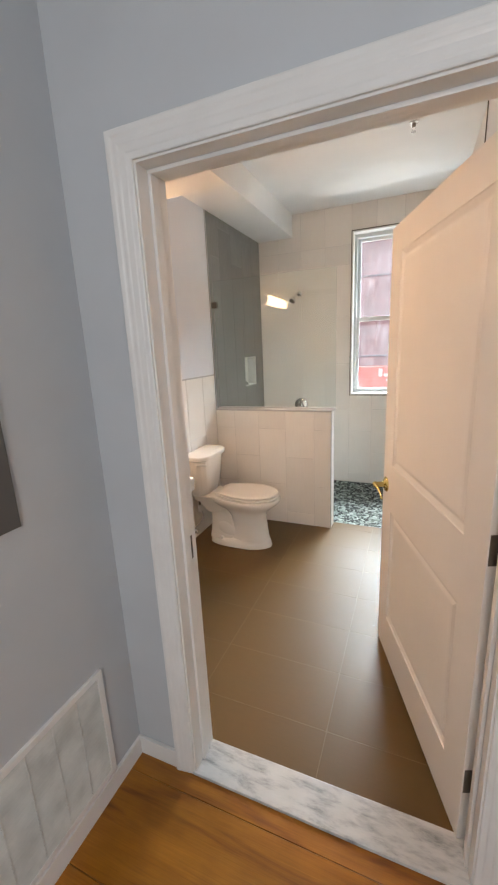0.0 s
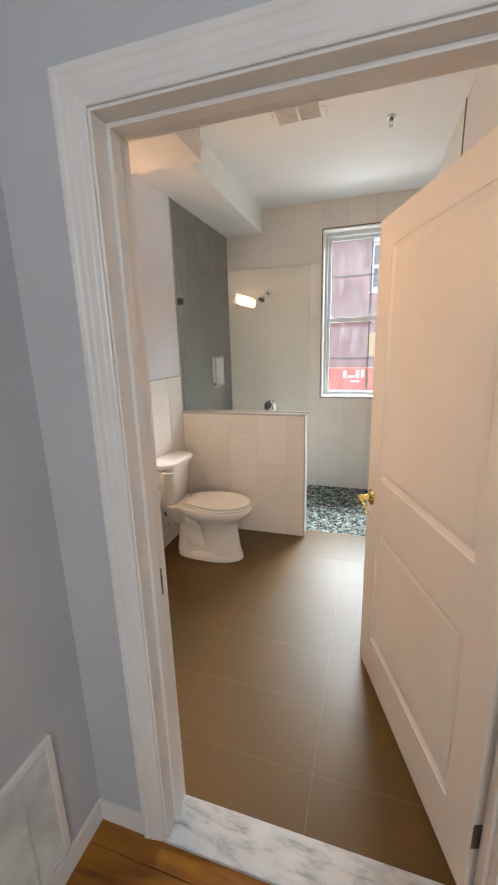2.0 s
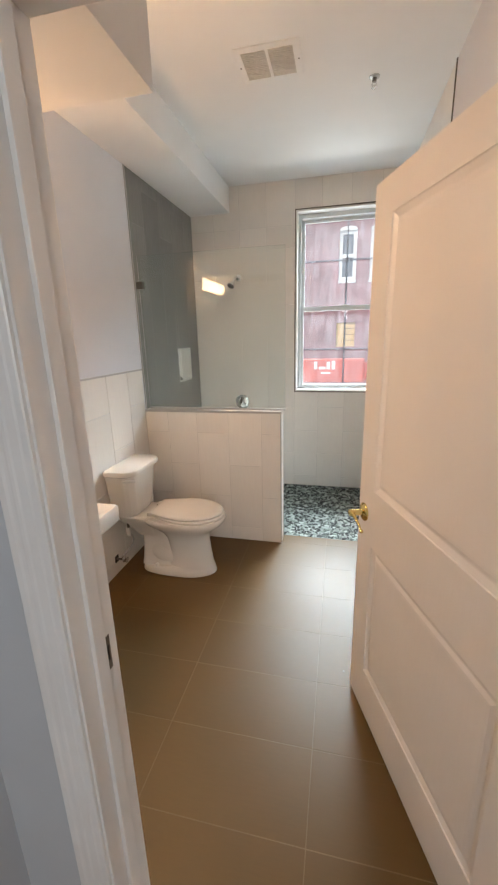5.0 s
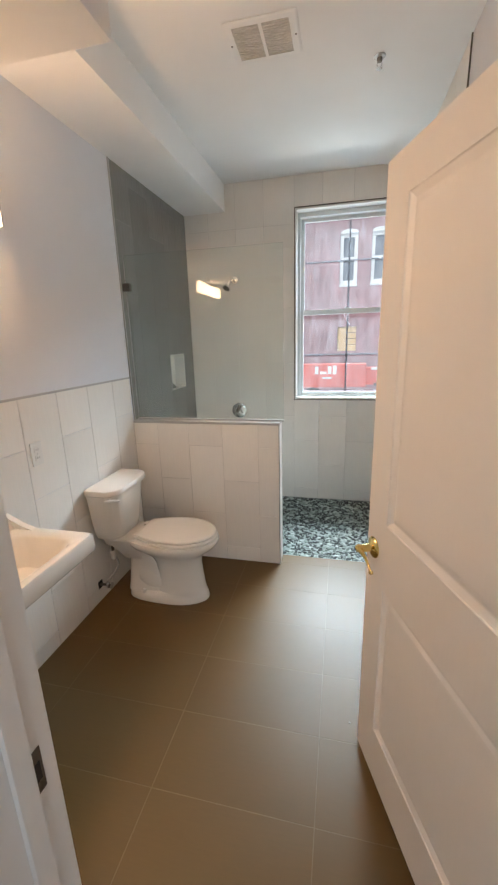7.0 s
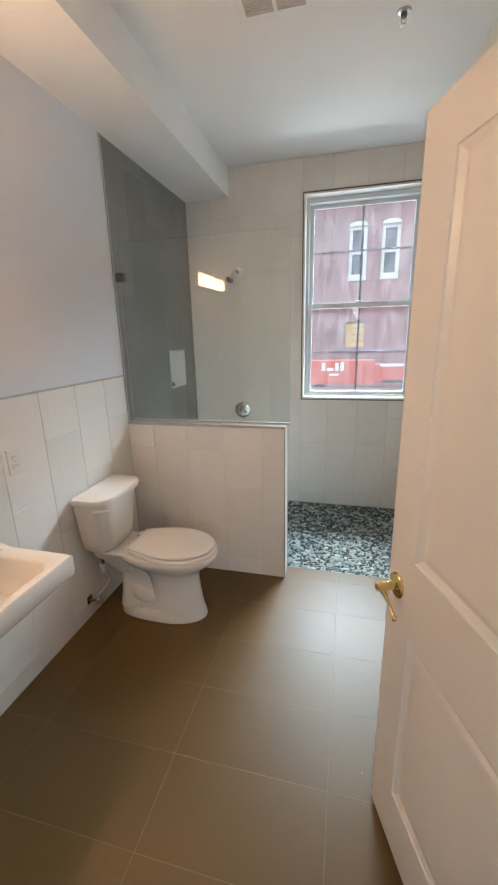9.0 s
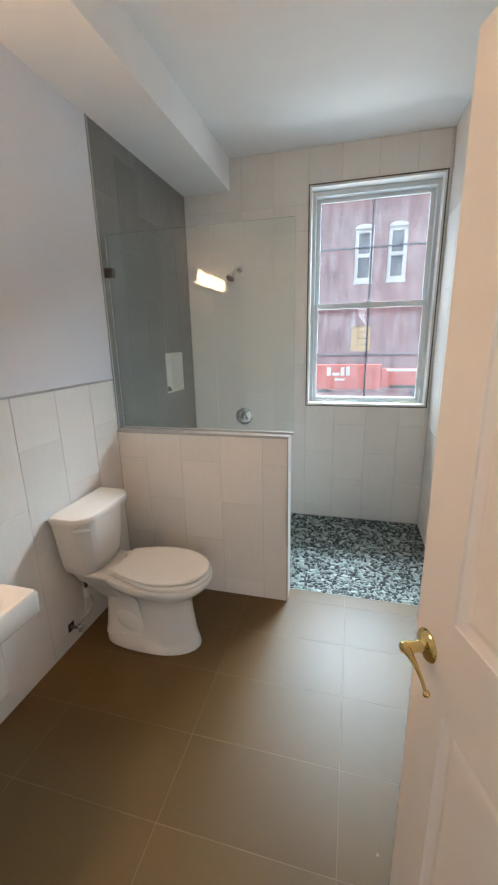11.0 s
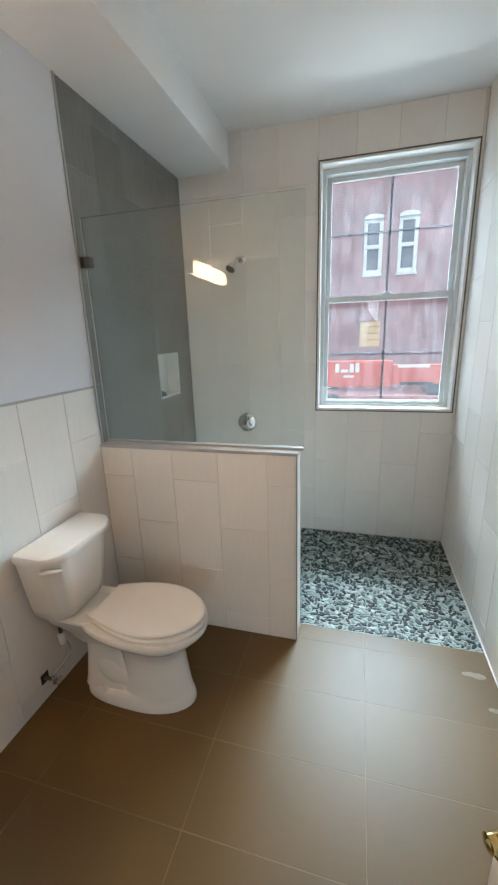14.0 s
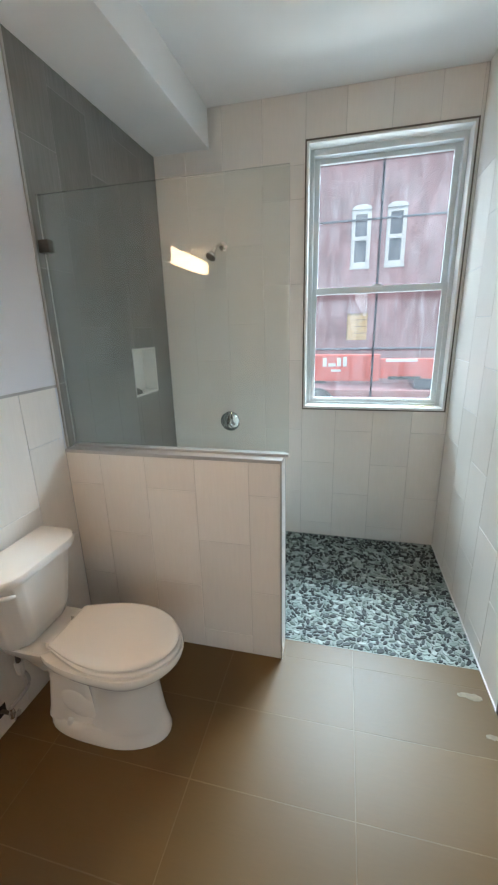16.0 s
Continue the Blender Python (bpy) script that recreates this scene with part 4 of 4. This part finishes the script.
def build_ceiling_vent():
    x0, x1, y0, y1 = -0.850, -0.510, 3.03, 3.31
    v = thing("ceiling_vent", ((x0 + x1) / 2, (y0 + y1) / 2, ZC), "white square bathroom fan cover with two grey mesh fields", "ceiling vent")
    bm = loft([rounded_rect((x0 + x1) / 2, (y0 + y1) / 2, (x1 - x0) / 2 - s, (y1 - y0) / 2 - s, 0.012, ZC - d) for d, s in ((-0.001, 0), (0.003, 0.0), (0.006, 0.010))])
    part("frame", bm, M_CEIL, v)
    xm = (x0 + x1) / 2
    for a, b in ((x0 + 0.04, xm - 0.008), (xm + 0.008, x1 - 0.04)):
        p = part("mesh_field", box(a, b, y0 + 0.035, y1 - 0.035, ZC - 0.0068, ZC - 0.005), M_VENT, v, "grey mesh")
        for k in range(14):
            y = y0 + 0.04 + k * (y1 - y0 - 0.08) / 13
            part("slat", box(a, b, y - 0.002, y + 0.002, ZC - 0.0095, ZC - 0.0068), M_VENT, p)
    for x in (x0 + 0.018, x1 - 0.018):
        part("screw", lathe((x, (y0 + y1) / 2, ZC - 0.0055), (0, 0, -1), [(0, 0.005), (0.002, 0.004)], 10), M_DARK_STEEL, v)
    return v


build_ceiling_vent()


def build_sprinkler():
    x, y = -0.138, 3.44
    s = thing("sprinkler_head", (x, y, ZC), "small chrome ceiling sprinkler head", "sprinkler")
    part("escutcheon", lathe((x, y, ZC + 0.001), (0, 0, -1), [(0, 0.03), (0.005, 0.028), (0.008, 0.016)], 24), M_STEEL, s, "", True)
    part("body", lathe((x, y, ZC - 0.008), (0, 0, -1), [(0, 0.013), (0.016, 0.012), (0.018, 0.007)], 14), M_DARK_STEEL, s, "", True)
    for d in (-1, 1):
        part("arm", tube([(x + d * 0.009, y, ZC - 0.022), (x + d * 0.012, y, ZC - 0.035), (x + d * 0.003, y, ZC - 0.05)], 0.0025, 8), M_CHROME, s)
    part("deflector", lathe((x, y, ZC - 0.05), (0, 0, -1), [(0, 0.006), (0.002, 0.014), (0.0035, 0.014)], 16), M_DARK_STEEL, s)
    return s


build_sprinkler()


def build_return_grille():
    """White slatted return air grille low on the hall wall."""
    y1, y0, z0, z1 = 1.124, 0.62, 0.088, 0.53
    g = thing("wall_grille", (HX0, (y0 + y1) / 2, z0), "white painted metal return air grille low on the wall", "air grille")
    f = 0.022
    for b in ((y0, y0 + f, z0, z1), (y1 - f, y1, z0, z1), (y0 + f, y1 - f, z1 - f, z1), (y0 + f, y1 - f, z0, z0 + f)):
        part("frame", box(HX0 - 0.001, HX0 + 0.012, b[0], b[1], b[2], b[3], 0.003), M_TRIM, g)
    part("back", box(HX0 - 0.001, HX0 + 0.001, y0 + f, y1 - f, z0 + f, z1 - f), M_VENT, g)
    n = 26
    for k in range(n):
        z = z0 + f + (k + 0.5) * (z1 - z0 - 2 * f) / n
        bm = loft([[(HX0 + 0.001, y, z - 0.002), (HX0 + 0.010, y, z - 0.0085), (HX0 + 0.010, y, z - 0.0075), (HX0 + 0.001, y, z + 0.004)] for y in (y0 + f, y1 - f)])
        part("slat", bm, M_SLAT, g)
    for k in range(1, 5):
        y = y1 - f - k * (y1 - y0 - 2 * f) / 5
        part("mullion", box(HX0 + 0.001, HX0 + 0.0098, y - 0.002, y + 0.002, z0 + f, z1 - f), M_SLAT, g)
    return g


build_return_grille()


def build_panel_box():
    y0, y1, z0, z1 = 0.55, 0.946, 1.152, 1.72
    p = thing("electrical_panel", (HX0, (y0 + y1) / 2, z0), "dark grey steel electrical panel on the hall wall", "electrical panel")
    part("cover", box(HX0 - 0.001, HX0 + 0.012, y0, y1, z0, z1, 0.003), M_PANEL_GREY, p)
    dr = part("panel_door", box(HX0 + 0.012, HX0 + 0.018, y0 + 0.06, y1 - 0.06, z0 + 0.07, z1 - 0.07, 0.002), M_PANEL_GREY, p)
    part("latch", box(HX0 + 0.018, HX0 + 0.023, y1 - 0.085, y1 - 0.068, (z0 + z1) / 2 - 0.025, (z0 + z1) / 2 + 0.025, 0.002), M_DARK_STEEL, dr)
    return p


build_panel_box()

# ---- traces of the building work ----
def build_traces():
    bm = tube([(0.03, 4.80, 1.0515), (0.07, 4.812, 1.054), (0.11, 4.806, 1.0525), (0.15, 4.825, 1.055), (0.19, 4.82, 1.052)], [0.002, 0.004, 0.003, 0.004, 0.002], 8)
    tagged(part("plastic_strip", bm, M_YELLOW), "pale yellow curled plastic strip lying on the window sill", "scrap")
    rnd = random.Random(3)
    for name, cx, cy, a, b, label in (("plaster_smear", 0.185, 3.46, 0.055, 0.018, "white dried plaster smear on the floor tile"), ("plaster_smear", 0.225, 3.28, 0.028, 0.012, "white dried plaster smear beside the wall"), ("paint_chip", -0.2, 2.33, 0.005, 0.004, "tiny white paint chip on the floor tile")):
        n = 18
        edge = [(a * (1 + rnd.uniform(-0.3, 0.3)) * math.cos(2 * math.pi * k / n), b * (1 + rnd.uniform(-0.35, 0.35)) * math.sin(2 * math.pi * k / n)) for k in range(n)]
        bm = loft([[(cx + x * s, cy + y * s, z) for x, y in edge] for s, z in ((1.0, -0.0005), (0.95, 0.0007), (0.6, 0.0011))])
        tagged(part(name, bm, M_DUST), label, "plaster smear" if a > 0.01 else "paint chip")


build_traces()

# ---- outside the window ----
ground = part("ground", box(-300, 300, -300, 300, -1.6, -0.9), M_ASPHALT)
tagged(ground, "grey gravel ground outside", "ground", kind="structure")
FY = 15.0


def build_facade():
    h = thing("brick_building", (0, FY, -0.9), "weathered dull red brick building with narrow white arched windows", "building")
    openings = [(-0.40 + 0.98 * k, 0.155 + 0.98 * k, 3.3, 4.86) for k in (-5, -4, 0, 1, 5, 6)]
    board = (-0.42, 0.2, 1.17, 1.97)
    holes = openings + [board]
    w = pierced("wall", "x", FY, 0.3, -11.0, 12.0, -0.9, 8.2, holes, M_BRICK, "", "wall")
    for key in ("label", "category", "kind"):
        if key in w:
            del w[key]
    w.parent = h
    w.matrix_parent_inverse = Matrix.Translation(-h.location)
    part("cornice", box(-11.1, 12.1, FY - 0.15, FY + 0.35, 8.2, 8.6, 0.03), M_BRICK, h)
    part("roof", box(-11, 12, FY + 0.3, FY + 9, 7.9, 8.1), M_ASPHALT, h)
    for x0, x1, z0, z1 in openings:
        xm = (x0 + x1) / 2
        pane = part("window", box(x0, x1, FY + 0.16, FY + 0.19, z0, z1), M_DARKGLASS, h, "narrow white framed sash window")
        for b in ((x0, x0 + 0.11, z0, z1), (x1 - 0.11, x1, z0, z1), (x0 + 0.11, x1 - 0.11, z0, z0 + 0.13), (x0 + 0.11, x1 - 0.11, (z0 + z1) / 2 - 0.06, (z0 + z1) / 2 + 0.05), (x0 + 0.11, x1 - 0.11, z1 - 0.14, z1)):
            part("frame", box(b[0], b[1], FY + 0.06, FY + 0.16, b[2], b[3], 0.008), M_VINYL, pane)
        arch = [(x0, z1 - 0.04)] + [(xm - 0.277 * math.cos(a), z1 - 0.02 + 0.11 * math.sin(a)) for a in [math.pi * k / 8 for k in range(9)]] + [(x1, z1 - 0.04)]
        part("arch", loft([[(x, y, z) for x, z in arch] for y in (FY - 0.01, FY + 0.05)]), M_VINYL, pane, "white arched window head")
        part("sill", box(x0 - 0.01, x1 + 0.01, FY - 0.03, FY + 0.1, z0 - 0.07, z0, 0.01), M_VINYL, pane)
    part("boarding", box(board[0], board[1], FY + 0.08, FY + 0.1, board[2], board[3]), M_BOARD, h, "yellow plywood boarding in a window opening")
    # added band: the unveiled top of the view put into redder brick
    part("frieze", box(-11.0, 12.0, FY - 0.04, FY, 6.0, 8.2, 0.01), M_RED_BAND, h, "redder brick band added below the cornice")
    for k in range(3):
        z = board[2] + 0.2 + k * 0.2
        part("board_joint", box(board[0] + 0.25, board[1], FY + 0.074, FY + 0.081, z, z + 0.014), M_DARK, h)
    part("downpipe", lathe((3.1, FY - 0.06, -0.9), (0, 0, 1), [(0, 0.05), (9.0, 0.05)], 12), M_VINYL, h, "pale downpipe")
    return h


build_facade()


def build_telehandler():
    Y = 11.5
    m = thing("telehandler", (0.6, Y, -0.9), "red telescopic handler machine parked before the brick building", "construction vehicle")
    body = part("body", box(-1.6, 2.6, Y + 0.2, Y + 1.6, -0.45, 0.1, 0.06), M_DULL_RED, m)
    boom = part("boom", box(-2.0, 0.36, Y - 0.15, Y + 0.18, 0.36, 0.96, 0.03), M_RED, m, "red telescopic boom")
    part("boom_section", box(0.36, 2.7, Y - 0.11, Y + 0.14, 0.42, 0.86, 0.02), M_RED, boom)
    part("boom_slot", box(0.48, 1.15, Y - 0.125, Y - 0.105, 0.80, 0.86), M_VINYL, boom, "pale rail")
    part("boom_slot", box(0.55, 1.25, Y - 0.125, Y - 0.105, 0.40, 0.47), M_DARK, boom, "dark rail")
    for k, (x, w, z, hh) in enumerate(((-0.93, 0.09, 0.70, 0.2), (-0.80, 0.17, 0.70, 0.07), (-0.60, 0.09, 0.70, 0.2), (-0.47, 0.09, 0.70, 0.22), (-0.74, 0.24, 0.58, 0.05))):
        part("mark", box(x, x + w, Y - 0.156, Y - 0.148, z, z + hh), M_VINYL, boom, "plain white painted bar")
    part("cab", box(1.2, 2.3, Y + 0.35, Y + 1.3, 0.1, 0.5, 0.08), M_DARKGLASS, m)
    for x in (-1.1, 1.9):
        for y in (Y + 0.1, Y + 1.5):
            wl = part("wheel", lathe((x, y, -0.38), (0, 1, 0), [(-0.2, 0.4), (-0.16, 0.52), (0.16, 0.52), (0.2, 0.4)], 28), M_RUBBER, m, "black tyre", True)
            part("rim", lathe((x, y, -0.38), (0, 1, 0), [(-0.21, 0.26), (0.21, 0.26)], 20), M_RED, wl)
    return m


build_telehandler()


# ---- pieces: tiles, planks and pebbles ----
XS = [XL, -1.5175, -0.9225, -0.3235, XR]
YS = [YD1 + 0.003, 1.607, 1.924, 2.240, 2.557, 2.874, 3.191, 3.508, YP]
for x0, x1 in zip(XS, XS[1:]):
    for y0, y1 in zip(YS, YS[1:]):
        w, h = x1 - x0 - 0.003, y1 - y0 - 0.003
        ob = new("tile", tile_mesh(w, h, 0.0055, M_FLOOR_TILE, 0.0005))
        ob.parent = floor
        ob.matrix_basis = pose((x0 + x1) / 2, (y0 + y1) / 2, -0.0055, -90, 0, 0)

# hall planks
y = 1.262
k = 0
while y > HY0 + 0.05:
    w = 0.072 if k == 0 else 0.31
    cuts = [HX0, HX0 + random.uniform(0.8, 1.6), HX1] if k > 1 else [HX0, HX1]
    for x0, x1 in zip(cuts, cuts[1:]):
        ob = new("plank", tile_mesh(x1 - x0 - 0.002, w - 0.002, 0.02, M_PINE))
        ob.parent = hall_floor
        ob.matrix_basis = pose((x0 + x1) / 2, y - w / 2, -0.02, -90, 0, 0)
    y -= w
    k += 1

LW = [YD1, 1.69, 1.952, 2.213, 2.475, 2.735, 3.0, 3.267, YH0]
tile_field(wall_west, "+x", XL - D, LW, ([0.855, 0.345], [1.12, 0.61, 0.1]), 0.0, 1.364, M_TILE)
GW = [3.511, 3.74, 4.0, 4.26, 4.52, YW]
NICHE = (4.215, 4.525, 1.19, 1.495)
# darker joints behind the grey tiles
joint_bed = bmesh.new()
for a in ((3.511, NICHE[0], 0.0, ZS), (NICHE[1], YW, 0.0, ZS), (NICHE[0], NICHE[1], 0.0, NICHE[2]), (NICHE[0], NICHE[1], NICHE[3], ZS)):
    box(XL - D - 0.001, XL - 0.0012, a[0], a[1], a[2], a[3], bm=joint_bed)
part("joints", joint_bed, M_GREY_GROUT, wall_west, "grey grout")
tile_field(wall_west, "+x", XL - D, GW, ([0.355, 0.865, 1.375, 1.885, 2.395], [0.1, 0.61, 1.12, 1.63, 2.14, 2.65]), 0.0, ZS, M_GREY_TILE, [NICHE])
NW = [XL, -1.518, -1.258, -0.995, WX0 - 0.008, -0.476, -0.214, 0.046, XR]
WIN = (WX0 - 0.008, WX1 + 0.008, WZ0 - 0.008, WZ1 + 0.008)
tile_field(wall_north, "-y", YW + D, NW, ([0.107, 0.614, 1.124, 1.634, 2.144, 2.585], [0.367, 0.866, 1.376, 1.886, 2.396, 2.585]), 0.0, ZC, M_TILE, [WIN])
EW = [3.404, 3.66, 3.92, 4.18, 4.44, YW]
tile_field(wall_east, "-x", XR + D, EW, ([0.367, 0.876, 1.386, 1.896, 2.406], [0.107, 0.614, 1.124, 1.634, 2.144, 2.65]), 0.0, ZC, M_TILE)
HW = [XL, -1.56, -1.325, -1.075, -0.82, -0.6770]
tile_field(half_wall, "-y", YH0 + D, HW, ([0.885, 0.375], [0.63, 0.115]), 0.0, 1.043, M_TILE)
tile_field(half_wall, "+y", YH1 - D, HW, ([0.885, 0.375], [0.63, 0.115]), 0.0, 1.043, M_TILE)
tile_field(half_wall, "+x", -0.6735, [YH0 + 0.007, YH1 - 0.007], ([0.63, 0.115],), 0.0, 1.043, M_TILE)


def pebbles():
    """Sliced oval pebbles packed on the shower floor; the nearest 300 in the opening are parts, the rest one mesh."""
    res = 0.0022
    x0, x1, y0, y1 = -0.664, XR - 0.002, YP + 0.002, YW - 0.002
    rng = np.random.default_rng(7)

    def pack(x0, x1, y0, y1, tries):
        nx, ny = int((x1 - x0) / res), int((y1 - y0) / res)
        used = np.zeros((nx, ny), bool)
        got = []
        for k in range(tries):
            q = 1 - k / tries
            a = 0.0062 + 0.0165 * q ** 1.4 * rng.uniform(0.6, 1.1)
            b = a * rng.uniform(0.36, 0.64)
            cx, cy, th = rng.uniform(x0 + a * 0.7, x1 - a * 0.7), rng.uniform(y0 + a * 0.7, y1 - a * 0.7), rng.uniform(0, math.pi)
            i0, i1 = max(0, int((cx - a - x0) / res)), min(nx, int((cx + a - x0) / res) + 1)
            j0, j1 = max(0, int((cy - a - y0) / res)), min(ny, int((cy + a - y0) / res) + 1)
            gx, gy = np.meshgrid(x0 + (np.arange(i0, i1) + 0.5) * res - cx, y0 + (np.arange(j0, j1) + 0.5) * res - cy, indexing="ij")
            u, v = gx * math.cos(th) + gy * math.sin(th), -gx * math.sin(th) + gy * math.cos(th)
            inside = (u / (a + 0.0012)) ** 2 + (v / (b + 0.0012)) ** 2 < 1
            if (used[i0:i1, j0:j1] & inside).sum() <= 0.07 * inside.sum():
                used[i0:i1, j0:j1] |= inside
                got.append((cx, cy, a, b, th))
        return got

    def rings(a, b, r, seed):
        rnd = random.Random(seed)
        wob = [1 + rnd.uniform(-0.09, 0.09) for _ in range(10)]
        out = []
        for s, z in ((1.0, -0.004), (1.0, 0.0002), (0.88, 0.0012)):
            out.append([(a * s * wob[k] * math.cos(2 * math.pi * k / 10), b * s * wob[k] * math.sin(2 * math.pi * k / 10), z) for k in range(10)])
        return out
    near = pack(XL + 0.002, x1, y0, y1, 100000)
    near.sort(key=lambda p: p[1] if p[0] > x0 else p[1] + 9)
    kinds = []
    for k in range(24):
        kinds.append(mesh_of("pebble", loft(rings(1.0, 1.0, 1, k)), M_PEBBLE))
    for i, (cx, cy, a, b, th) in enumerate(near[:300]):
        ob = new("pebble", kinds[i % 24])
        ob.parent = shower_floor
        ob.matrix_basis = Matrix.Translation((cx, cy, 0)) @ Matrix.Rotation(th, 4, "Z") @ Matrix.Diagonal((a, b, 1, 1))
    rest = near[300:]
    verts, faces = [], []
    for i, (cx, cy, a, b, th) in enumerate(rest):
        base = len(verts)
        c, s = math.cos(th), math.sin(th)
        for ring in rings(a, b, 1, 100 + i):
            verts += [(cx + x * c - y * s, cy + x * s + y * c, z) for x, y, z in ring]
        for r in (0, 1):
            for k in range(10):
                j = (k + 1) % 10
                faces.append((base + r * 10 + k, base + r * 10 + j, base + r * 10 + 10 + j, base + r * 10 + 10 + k))
        faces.append(tuple(base + 20 + k for k in range(10)))
    me = bpy.data.meshes.new("pebbles")
    me.from_pydata(verts, [], faces)
    me.materials.append(M_PEBBLE)
    ob = new("pebbles", me)
    ob.parent = shower_floor
    tagged(ob, kind="stuff")


pebbles()
